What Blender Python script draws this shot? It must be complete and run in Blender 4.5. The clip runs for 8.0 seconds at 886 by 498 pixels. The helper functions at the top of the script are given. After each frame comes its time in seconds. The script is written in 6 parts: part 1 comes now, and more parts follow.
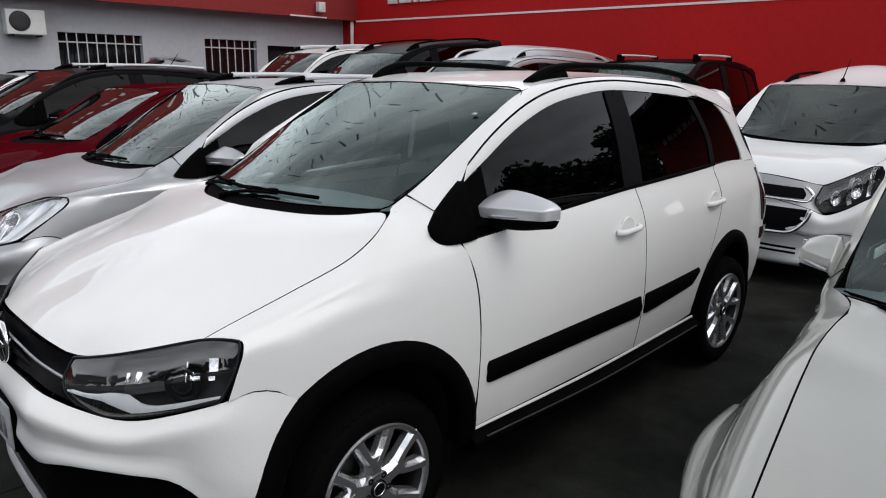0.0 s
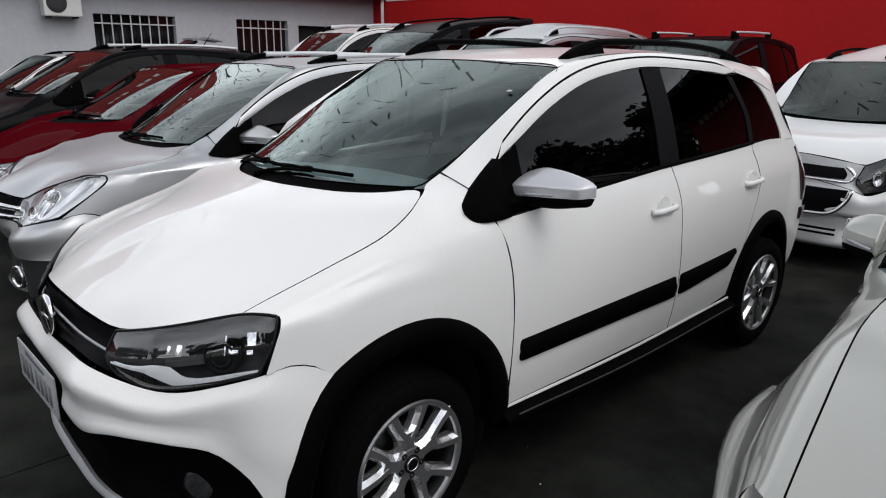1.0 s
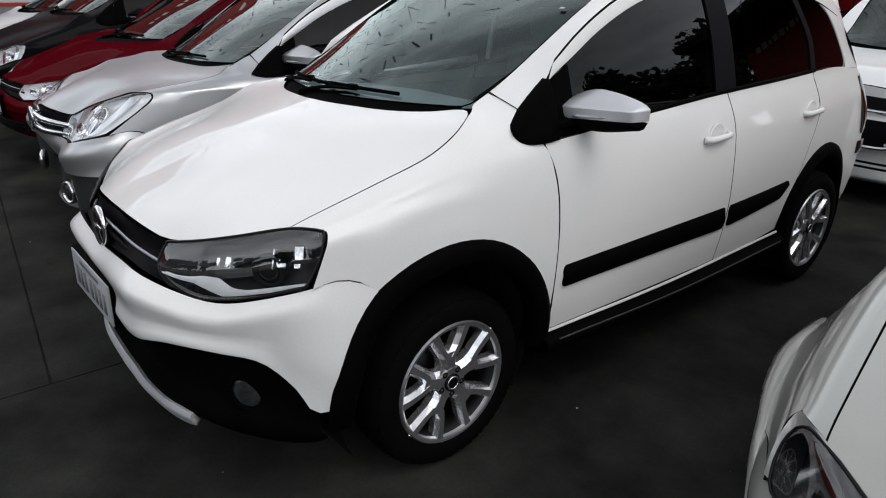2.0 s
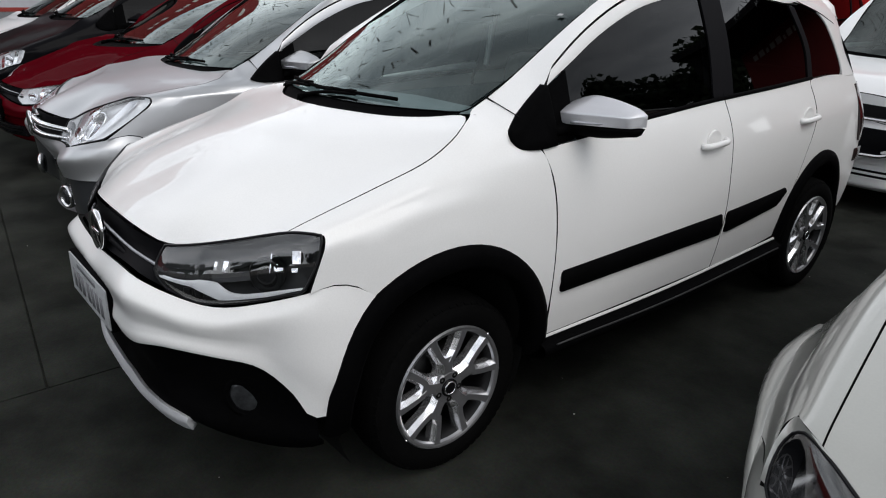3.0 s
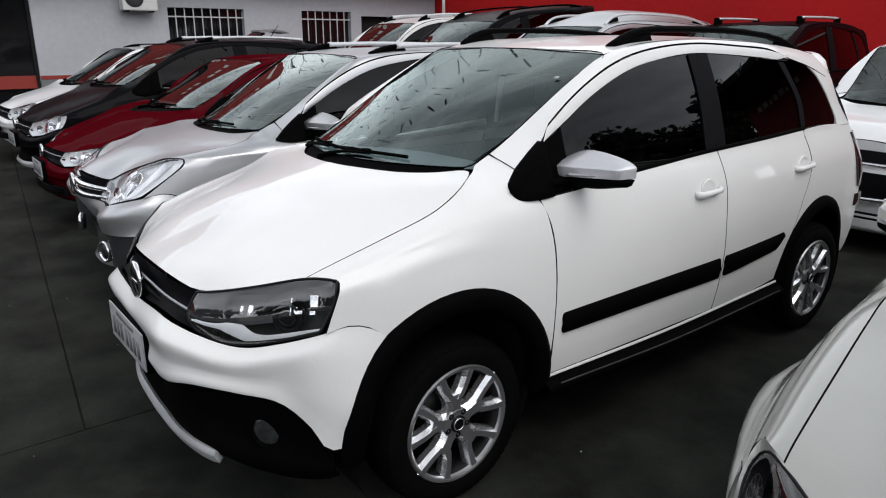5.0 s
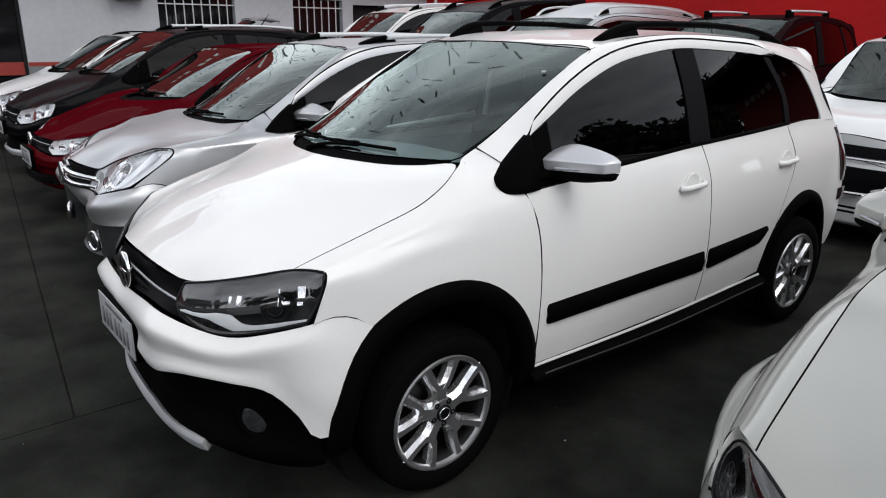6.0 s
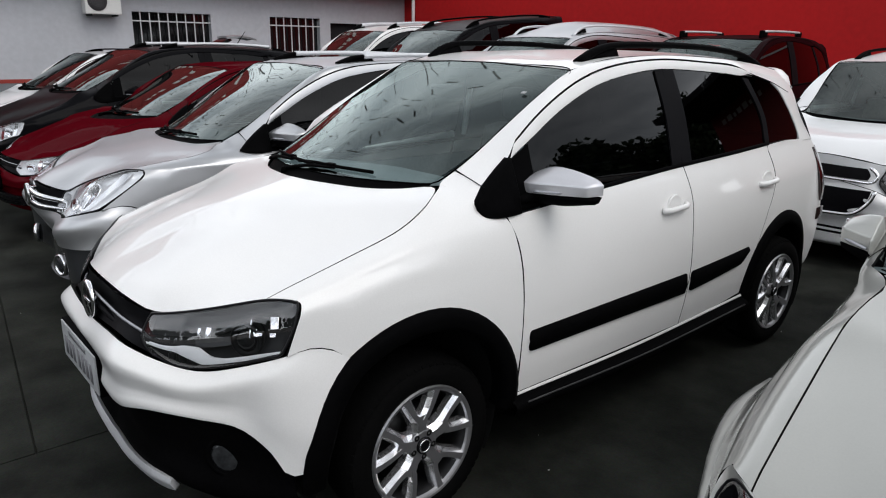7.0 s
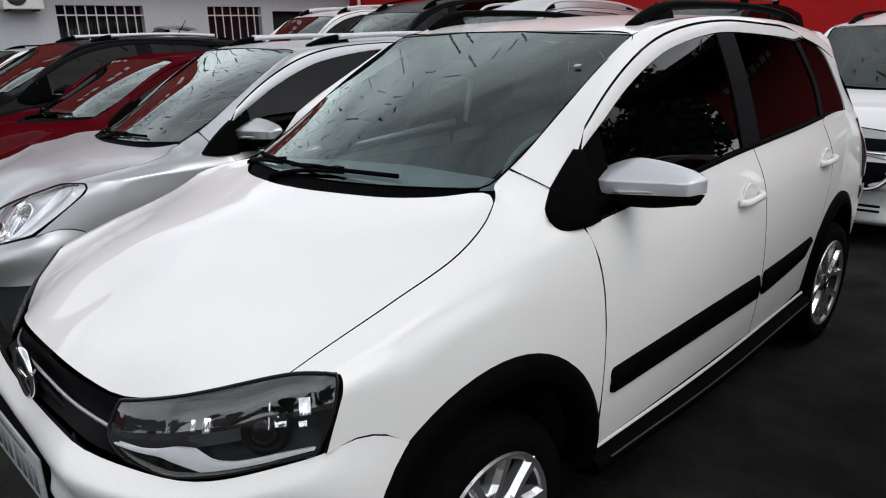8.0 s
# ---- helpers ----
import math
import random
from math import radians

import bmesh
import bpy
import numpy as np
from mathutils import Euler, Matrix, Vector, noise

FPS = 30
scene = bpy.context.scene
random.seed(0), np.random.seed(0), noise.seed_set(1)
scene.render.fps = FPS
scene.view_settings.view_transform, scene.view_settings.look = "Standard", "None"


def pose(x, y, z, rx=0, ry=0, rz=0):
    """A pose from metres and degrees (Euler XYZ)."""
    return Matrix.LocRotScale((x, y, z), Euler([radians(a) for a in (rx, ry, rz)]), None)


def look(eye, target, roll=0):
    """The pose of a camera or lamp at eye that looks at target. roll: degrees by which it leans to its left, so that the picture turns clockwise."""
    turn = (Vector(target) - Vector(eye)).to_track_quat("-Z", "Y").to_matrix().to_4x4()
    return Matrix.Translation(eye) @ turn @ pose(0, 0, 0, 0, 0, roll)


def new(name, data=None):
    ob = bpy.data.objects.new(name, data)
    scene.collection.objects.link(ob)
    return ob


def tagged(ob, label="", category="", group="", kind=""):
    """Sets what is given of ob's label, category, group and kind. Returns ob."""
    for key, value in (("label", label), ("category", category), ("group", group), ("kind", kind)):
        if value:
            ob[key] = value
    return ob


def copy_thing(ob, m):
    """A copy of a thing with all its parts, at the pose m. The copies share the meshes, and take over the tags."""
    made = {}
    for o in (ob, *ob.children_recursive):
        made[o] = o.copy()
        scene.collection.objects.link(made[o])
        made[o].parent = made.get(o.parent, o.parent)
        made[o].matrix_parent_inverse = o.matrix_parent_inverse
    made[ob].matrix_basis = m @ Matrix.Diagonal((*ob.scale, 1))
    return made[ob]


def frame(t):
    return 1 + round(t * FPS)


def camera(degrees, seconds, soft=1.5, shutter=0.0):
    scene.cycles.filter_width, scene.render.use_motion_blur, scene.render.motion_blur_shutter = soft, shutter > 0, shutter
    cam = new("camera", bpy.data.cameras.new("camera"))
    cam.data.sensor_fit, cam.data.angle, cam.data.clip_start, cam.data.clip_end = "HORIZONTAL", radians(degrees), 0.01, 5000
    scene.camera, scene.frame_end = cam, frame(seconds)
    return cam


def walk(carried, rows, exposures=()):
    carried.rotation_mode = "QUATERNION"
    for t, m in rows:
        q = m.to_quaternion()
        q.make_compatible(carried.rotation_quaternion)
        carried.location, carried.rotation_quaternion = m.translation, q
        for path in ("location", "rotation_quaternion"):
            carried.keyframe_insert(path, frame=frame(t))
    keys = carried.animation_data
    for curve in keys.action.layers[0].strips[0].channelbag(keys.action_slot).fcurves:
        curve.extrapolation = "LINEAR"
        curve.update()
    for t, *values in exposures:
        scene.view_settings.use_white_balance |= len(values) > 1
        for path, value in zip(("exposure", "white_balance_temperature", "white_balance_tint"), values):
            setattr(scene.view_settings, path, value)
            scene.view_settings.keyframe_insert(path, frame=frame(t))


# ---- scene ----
cam = camera(64.4, 8.0, soft=1.1)
PATH = [
    (0, (2.269, -1.238, 1.552), (0.909, 0.144, 1.06), 1.1),
    (0.5, (2.268, -1.24, 1.553), (0.895, 0.13, 1.062), 0.9),
    (1, (2.258, -1.25, 1.541), (0.852, 0.064, 0.996), 0.8),
    (1.2, (2.248, -1.254, 1.522), (0.825, 0.028, 0.943), 0.8),
    (1.5, (2.246, -1.265, 1.518), (0.816, -0.036, 0.85), 1.0),
    (2, (2.236, -1.268, 1.504), (0.812, -0.068, 0.775), 1.4),
    (3.5, (2.248, -1.27, 1.501), (0.82, -0.059, 0.798), 1.8),
    (4, (2.285, -1.275, 1.502), (0.837, -0.073, 0.827), 1.9),
    (4.2, (2.317, -1.281, 1.501), (0.848, -0.075, 0.88), 1.2),
    (4.5, (2.363, -1.306, 1.53), (0.88, -0.096, 0.951), 0.3),
    (4.7, (2.388, -1.323, 1.54), (0.877, -0.143, 0.972), -0.1),
    (5.8, (2.439, -1.343, 1.545), (0.953, -0.145, 0.95), 0.9),
    (6, (2.444, -1.341, 1.558), (0.957, -0.145, 0.957), 0.7),
    (6.5, (2.439, -1.337, 1.563), (0.962, -0.129, 0.964), 1.0),
    (7, (2.382, -1.293, 1.566), (0.923, -0.043, 1.011), 0.9),
    (7.2, (2.324, -1.267, 1.555), (0.851, -0.033, 0.999), 1.0),
    (7.5, (2.2, -1.211, 1.531), (0.693, -0.038, 0.938), -1.5),
    (7.6, (2.119, -1.187, 1.519), (0.633, 0.016, 0.931), -1.6),
    (7.7, (2.031, -1.163, 1.512), (0.55, 0.059, 0.953), -1.8),
    (7.8, (1.935, -1.148, 1.509), (0.467, 0.112, 1.002), -1.3),
    (7.9, (1.836, -1.132, 1.501), (0.423, 0.174, 0.953), -0.4),
    (8, (1.765, -1.124, 1.503), (0.408, 0.222, 0.915), -1.2),
]
walk(cam, [(t, look(eye, target, roll)) for t, eye, target, roll in PATH], exposures=[(0.0, -0.07), (1.0, -0.08), (2.0, -0.11), (3.5, 0.02), (4.5, 0.05), (6.5, 0.07), (7.5, 0.03), (8.0, -0.05)])

# ---------------------------------------------------------------- world, sun, exposure
world = bpy.data.worlds.new("sky")
scene.world = world
world.use_nodes = True
wn = world.node_tree.nodes
wl = world.node_tree.links
wn.clear()
SUN_EL, SUN_ROT = radians(50), radians(84)
w_out = wn.new("ShaderNodeOutputWorld")
w_bg = wn.new("ShaderNodeBackground")
w_sky = wn.new("ShaderNodeTexSky")
w_sky.sky_type = "NISHITA"
w_sky.sun_disc = False
w_sky.sun_elevation = SUN_EL
w_sky.sun_rotation = SUN_ROT
w_sky.dust_density = 3.0
w_co = wn.new("ShaderNodeTexCoord")
w_map = wn.new("ShaderNodeMapping")
w_map.inputs["Scale"].default_value = (1.0, 1.0, 2.2)
w_noise = wn.new("ShaderNodeTexNoise")
w_noise.inputs["Scale"].default_value = 2.6
w_noise.inputs["Detail"].default_value = 7.0
w_noise.inputs["Roughness"].default_value = 0.58
w_ramp = wn.new("ShaderNodeValToRGB")
w_ramp.color_ramp.elements[0].position = 0.32
w_ramp.color_ramp.elements[0].color = (3.3, 3.5, 3.75, 1)
w_ramp.color_ramp.elements[1].position = 0.66
w_ramp.color_ramp.elements[1].color = (9.4, 9.6, 9.95, 1)
w_mix = wn.new("ShaderNodeMix")
w_mix.data_type = "RGBA"
w_mix.inputs[0].default_value = 0.86
wl.new(w_co.outputs["Generated"], w_map.inputs["Vector"])
wl.new(w_map.outputs["Vector"], w_noise.inputs["Vector"])
wl.new(w_noise.outputs["Fac"], w_ramp.inputs["Fac"])
wl.new(w_sky.outputs["Color"], w_mix.inputs[6])
wl.new(w_ramp.outputs["Color"], w_mix.inputs[7])
w_sep = wn.new("ShaderNodeSeparateXYZ")
w_haze = wn.new("ShaderNodeMapRange")
w_haze.inputs["From Min"].default_value, w_haze.inputs["From Max"].default_value = 0.15, 0.95
w_haze.inputs["To Min"].default_value, w_haze.inputs["To Max"].default_value = 1.65, 0.58
w_mul = wn.new("ShaderNodeVectorMath")
w_mul.operation = "SCALE"
wl.new(w_co.outputs["Generated"], w_sep.inputs[0])
wl.new(w_sep.outputs["Z"], w_haze.inputs["Value"])
wl.new(w_mix.outputs[2], w_mul.inputs[0])
wl.new(w_haze.outputs["Result"], w_mul.inputs["Scale"])
wl.new(w_mul.outputs["Vector"], w_bg.inputs["Color"])
w_bg.inputs["Strength"].default_value = 0.166
wl.new(w_bg.outputs["Background"], w_out.inputs["Surface"])

sun = new("sun", bpy.data.lights.new("sun", "SUN"))
sun.data.energy = 0.9
sun.data.angle = radians(35)
sun.data.color = (1.0, 0.98, 0.96)
sun.matrix_world = look((0, 0, 20), (0 - 20 * math.cos(SUN_EL) * math.sin(SUN_ROT) / math.sin(SUN_EL),
                                     0 - 20 * math.cos(SUN_EL) * math.cos(SUN_ROT) / math.sin(SUN_EL), 0))

# ---------------------------------------------------------------- materials


def nodes_of(name):
    m = bpy.data.materials.new(name)
    m.use_nodes = True
    n, l = m.node_tree.nodes, m.node_tree.links
    return m, n, l, n["Principled BSDF"]


def material(name, colour, rough=0.5, metal=0.0, vary=0.12, scale=6.0, fine=60.0, bump=0.0, bump_scale=80.0,
             coat=0.0, spec=0.5, grime=None, rough_vary=0.08):
    """A surface with colour varied at two scales, roughness variation and a fine relief."""
    m, n, l, p = nodes_of(name)
    co = n.new("ShaderNodeTexCoord")
    big = n.new("ShaderNodeTexNoise")
    big.inputs["Scale"].default_value = scale
    big.inputs["Detail"].default_value = 5
    small = n.new("ShaderNodeTexNoise")
    small.inputs["Scale"].default_value = fine
    small.inputs["Detail"].default_value = 3
    l.new(co.outputs["Object"], big.inputs["Vector"])
    l.new(co.outputs["Object"], small.inputs["Vector"])
    add = n.new("ShaderNodeMath")
    add.operation = "ADD"
    l.new(big.outputs["Fac"], add.inputs[0])
    l.new(small.outputs["Fac"], add.inputs[1])
    ramp = n.new("ShaderNodeValToRGB")
    half = n.new("ShaderNodeMath")
    half.operation = "MULTIPLY"
    half.inputs[1].default_value = 0.5
    l.new(add.outputs[0], half.inputs[0])
    l.new(half.outputs[0], ramp.inputs["Fac"])
    lo = [max(0.0, c * (1 - vary)) for c in colour]
    hi = [min(1.0, c * (1 + vary)) for c in colour]
    if grime:
        lo = list(grime)
    ramp.color_ramp.elements[0].position = 0.36
    ramp.color_ramp.elements[1].position = 0.62
    ramp.color_ramp.elements[0].color = (*lo, 1)
    ramp.color_ramp.elements[1].color = (*hi, 1)
    l.new(ramp.outputs["Color"], p.inputs["Base Color"])
    rr = n.new("ShaderNodeMapRange")
    rr.inputs["To Min"].default_value = max(0.0, rough - rough_vary)
    rr.inputs["To Max"].default_value = min(1.0, rough + rough_vary)
    l.new(big.outputs["Fac"], rr.inputs["Value"])
    l.new(rr.outputs["Result"], p.inputs["Roughness"])
    p.inputs["Metallic"].default_value = metal
    p.inputs["Specular IOR Level"].default_value = spec
    p.inputs["Coat Weight"].default_value = coat
    p.inputs["Coat Roughness"].default_value = 0.03
    if bump:
        bn = n.new("ShaderNodeTexNoise")
        bn.inputs["Scale"].default_value = bump_scale
        bn.inputs["Detail"].default_value = 4
        l.new(co.outputs["Object"], bn.inputs["Vector"])
        bp = n.new("ShaderNodeBump")
        bp.inputs["Strength"].default_value = bump
        bp.inputs["Distance"].default_value = 0.004
        l.new(bn.outputs["Fac"], bp.inputs["Height"])
        l.new(bp.outputs["Normal"], p.inputs["Normal"])
    return m


def paint(name, colour, metal=0.0, rough=0.35, coat=1.0, spec=0.5):
    """Car paint: a base under clear coat, a little dust, very slight orange peel."""
    m = material(name, colour, rough, metal, vary=0.025, scale=1.6, fine=220.0, coat=coat, spec=spec, rough_vary=0.06, bump=0.015, bump_scale=160.0)
    return m


def clear_glass(name, tint, gloss=0.012, head_on=0.08, sheen=(1, 1, 1)):
    """Thin pane: tinted see-through, with a gloss that grows from its head-on value to full at a glancing angle, alike from both sides."""
    m, n, l, p = nodes_of(name)
    n.remove(p)
    out = n["Material Output"]
    tr = n.new("ShaderNodeBsdfTransparent")
    tr.inputs["Color"].default_value = (*tint, 1)
    gl = n.new("ShaderNodeBsdfGlossy")
    gl.inputs["Roughness"].default_value = gloss
    gl.inputs["Color"].default_value = (*sheen, 1)
    fr = n.new("ShaderNodeLayerWeight")
    fr.inputs["Blend"].default_value = 0.5
    power = n.new("ShaderNodeMath")
    power.operation = "POWER"
    power.inputs[1].default_value = 5.0
    gain = n.new("ShaderNodeMath")
    gain.operation = "MULTIPLY_ADD"
    gain.inputs[1].default_value, gain.inputs[2].default_value = 1 - head_on, head_on
    mx = n.new("ShaderNodeMixShader")
    l.new(fr.outputs["Facing"], power.inputs[0])
    l.new(power.outputs[0], gain.inputs[0])
    l.new(gain.outputs[0], mx.inputs["Fac"])
    l.new(tr.outputs["BSDF"], mx.inputs[1])
    l.new(gl.outputs["BSDF"], mx.inputs[2])
    l.new(mx.outputs["Shader"], out.inputs["Surface"])
    return m


WHITE = paint("white_paint", (0.80, 0.795, 0.785), rough=0.32, coat=0.65, spec=0.12)
WHITE_B = paint("white_paint_cool", (0.78, 0.785, 0.79), rough=0.3, coat=0.65, spec=0.12)
SILVER = paint("silver_paint", (0.50, 0.507, 0.52), metal=0.85, rough=0.36, coat=0.2, spec=0.3)
PALE = paint("pale_silver_paint", (0.40, 0.402, 0.378), metal=0.45, rough=0.34)
RED = paint("red_paint", (0.066, 0.0016, 0.0045), metal=0.0, rough=0.32, coat=0.05, spec=0.0)
BLACK = paint("black_paint", (0.004, 0.004, 0.005), rough=0.3, coat=0.035, spec=0.02)
WINE = paint("dark_wine_paint", (0.012, 0.003, 0.004), metal=0.1, rough=0.35, coat=0.06, spec=0.0)
GREY_P = paint("grey_paint", (0.03, 0.032, 0.036), metal=0.2, rough=0.3)
MIRROR_CAP = paint("silver_cap_paint", (0.62, 0.62, 0.65), metal=0.5, rough=0.32)
PLASTIC = material("black_plastic", (0.0018, 0.0018, 0.0020), 0.62, vary=0.25, bump=0.12, bump_scale=400, spec=0.015)
GLOSSBLACK = material("gloss_black_trim", (0.005, 0.005, 0.006), 0.14, vary=0.1, spec=0.22)
PILLAR = material("satin_black_pillar", (0.005, 0.005, 0.006), 0.5, vary=0.1, spec=0.04)
RUBBER = material("tyre_rubber", (0.003, 0.003, 0.003), 0.85, vary=0.25, bump=0.2, bump_scale=120, spec=0.04)
# One alloy in two tones: bright for sky-lit sides, dimmed for faces mirroring dark ground.
ALLOY = material("alloy_silver", (0.90, 0.90, 0.92), 0.2, metal=0.9, vary=0.05)
ALLOY_DIM = material("alloy_dimmed", (0.36, 0.36, 0.372), 0.34, metal=0.8, vary=0.06)
# Near-black barrel and brake steel: shade behind the spokes is put into the colour.
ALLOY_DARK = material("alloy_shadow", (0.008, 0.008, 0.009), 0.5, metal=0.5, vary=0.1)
STEEL = material("brake_steel", (0.012, 0.012, 0.012), 0.45, metal=0.7, vary=0.2)
CHROME = material("chrome", (0.85, 0.85, 0.87), 0.08, metal=1.0, vary=0.02, rough_vary=0.03)
SATIN = material("satin_silver_plastic", (0.60, 0.61, 0.63), 0.36, metal=0.35, vary=0.05)
LAMP_IN = material("lamp_reflector_grey", (0.42, 0.43, 0.46), 0.25, metal=0.4, vary=0.08)
LAMP_DARK = material("lamp_housing_black", (0.004, 0.004, 0.005), 0.3, vary=0.1, spec=0.2)
LAMP_BRIGHT = material("lamp_reflector_bright", (0.88, 0.89, 0.91), 0.22, metal=0.15, vary=0.06)
BEZEL = material("lamp_bezel_dark_grey", (0.035, 0.036, 0.039), 0.3, metal=0.3, vary=0.1)
FOG = material("fog_lamp_glass", (0.05, 0.053, 0.057), 0.15, metal=0.5, vary=0.3, scale=30)
AMBER = material("tail_lamp_red", (0.018, 0.001, 0.002), 0.12, vary=0.05, coat=0.6)
STEP_GREY = material("step_edge_grey", (0.022, 0.022, 0.024), 0.5, vary=0.3)
CAP_TRIM = material("pale_door_cap", (0.72, 0.74, 0.73), 0.6, vary=0.08)
CABIN = material("cabin_grey_plastic", (0.15, 0.18, 0.19), 0.7, vary=0.15, bump=0.1)
FABRIC = material("seat_fabric", (0.10, 0.105, 0.11), 0.9, vary=0.2, bump=0.3, bump_scale=300)
PALEFABRIC = material("pale_seat_fabric", (0.28, 0.26, 0.23), 0.9, vary=0.15, bump=0.3, bump_scale=300)
UNDER = material("underbody_and_gap_black", (0.006, 0.006, 0.006), 0.9, vary=0.2, spec=0.1)
PLATE = material("plate_grey", (0.40, 0.41, 0.42), 0.45, vary=0.08)
PLATE_INK = material("plate_ink", (0.15, 0.15, 0.16), 0.5)
WINDSCREEN = clear_glass("windscreen_glass", (0.70, 0.78, 0.77), head_on=0.085, sheen=(0.88, 1.0, 0.97))
SCREEN_B = clear_glass("neighbour_windscreen_glass", (0.36, 0.41, 0.40), head_on=0.09, sheen=(0.92, 1.0, 0.97))
LENS = clear_glass("lamp_lens", (0.94, 0.95, 0.96), head_on=0.085)
TINT = clear_glass("tinted_glass", (0.013, 0.0145, 0.016), head_on=0.018)

# ---------------------------------------------------------------- mesh helpers


def link_mesh(name, bm, mat, parent=None, smooth=True):
    me = bpy.data.meshes.new(name)
    bm.to_mesh(me)
    bm.free()
    me.materials.append(mat)
    # flange faces go black: the shade inside panel gaps is painted on
    if any(f.material_index for f in me.polygons):
        me.materials.append(UNDER)
    if smooth:
        for f in me.polygons:
            f.use_smooth = f.material_index == 0
    ob = new(name, me)
    if parent is not None:
        ob.parent = parent
    return ob


def part(name, bm, mat, parent, label="", smooth=True):
    ob = link_mesh(name, bm, mat, parent, smooth)
    if label:
        tagged(ob, label)
    return ob


def add_box(bm, x0, x1, y0, y1, z0, z1, bevel=0.0):
    vs = [bm.verts.new(p) for p in ((x0, y0, z0), (x1, y0, z0), (x1, y1, z0), (x0, y1, z0),
                                    (x0, y0, z1), (x1, y0, z1), (x1, y1, z1), (x0, y1, z1))]
    fs = [bm.faces.new([vs[i] for i in q]) for q in ((3, 2, 1, 0), (4, 5, 6, 7), (0, 1, 5, 4), (1, 2, 6, 5), (2, 3, 7, 6), (3, 0, 4, 7))]
    if bevel:
        es = list({e for f in fs for e in f.edges})
        bmesh.ops.bevel(bm, geom=es, offset=bevel, segments=2, affect="EDGES", profile=0.6)
    return vs


def box_mesh(x0, x1, y0, y1, z0, z1, bevel=0.0):
    bm = bmesh.new()
    add_box(bm, x0, x1, y0, y1, z0, z1, bevel)
    return bm


def spl(points, n=24):
    """A smooth curve through the points, at n places of even spacing."""
    p = np.array(points, float)
    if len(p) == 2:
        return p[0] + np.linspace(0, 1, n)[:, None] * (p[1] - p[0])
    q = np.vstack([2 * p[0] - p[1], p, 2 * p[-1] - p[-2]])
    out = []
    for i in range(1, len(q) - 2):
        d = [max(1e-6, np.linalg.norm(q[i + k + 1] - q[i + k]) ** 0.5) for k in (-1, 0, 1)]
        m1 = (q[i] - q[i - 1]) / d[0] - (q[i + 1] - q[i - 1]) / (d[0] + d[1]) + (q[i + 1] - q[i]) / d[1]
        m2 = (q[i + 1] - q[i]) / d[1] - (q[i + 2] - q[i]) / (d[1] + d[2]) + (q[i + 2] - q[i + 1]) / d[2]
        m1, m2 = m1 * d[1], m2 * d[1]
        for s in np.linspace(0, 1, 16, endpoint=False):
            out.append((2 * s**3 - 3 * s**2 + 1) * q[i] + (s**3 - 2 * s**2 + s) * m1 + (-2 * s**3 + 3 * s**2) * q[i + 1] + (s**3 - s**2) * m2)
    out.append(q[-2])
    out = np.array(out)
    run = np.concatenate([[0], np.cumsum(np.linalg.norm(np.diff(out, axis=0), axis=1))])
    at = np.linspace(0, run[-1], n)
    return np.stack([np.interp(at, run, out[:, k]) for k in range(3)], 1)


def coons(bottom, right, top, left, n=24, m=14, bulge=None):
    """A patch between four curves: bottom and top run left to right, left and right run upwards."""
    b, t, l, r = spl(bottom, n), spl(top, n), spl(left, m), spl(right, m)
    u = np.linspace(0, 1, n)[None, :, None]
    v = np.linspace(0, 1, m)[:, None, None]
    g = (1 - v) * b[None] + v * t[None] + (1 - u) * l[:, None] + u * r[:, None]
    g = g - ((1 - u) * (1 - v) * b[0] + u * (1 - v) * b[-1] + (1 - u) * v * t[0] + u * v * t[-1])
    if bulge is not None:
        g = g + np.array(bulge) * (16 * u * (1 - u) * v * (1 - v)) ** 0.7
    return g


def loft(curves, n=24, m=14):
    """A sheet through curves, smooth across them."""
    rows = np.array([spl(c, n) for c in curves])
    cols = [spl(rows[:, i], m) for i in range(n)]
    return np.array(cols).transpose(1, 0, 2)


def both(points):
    """A curve that starts at the middle plane, carried over to the other side as well."""
    p = [tuple(q) for q in points]
    return [(-x, y, z) for x, y, z in reversed(p[1:] if abs(p[0][0]) < 1e-6 else p)] + p


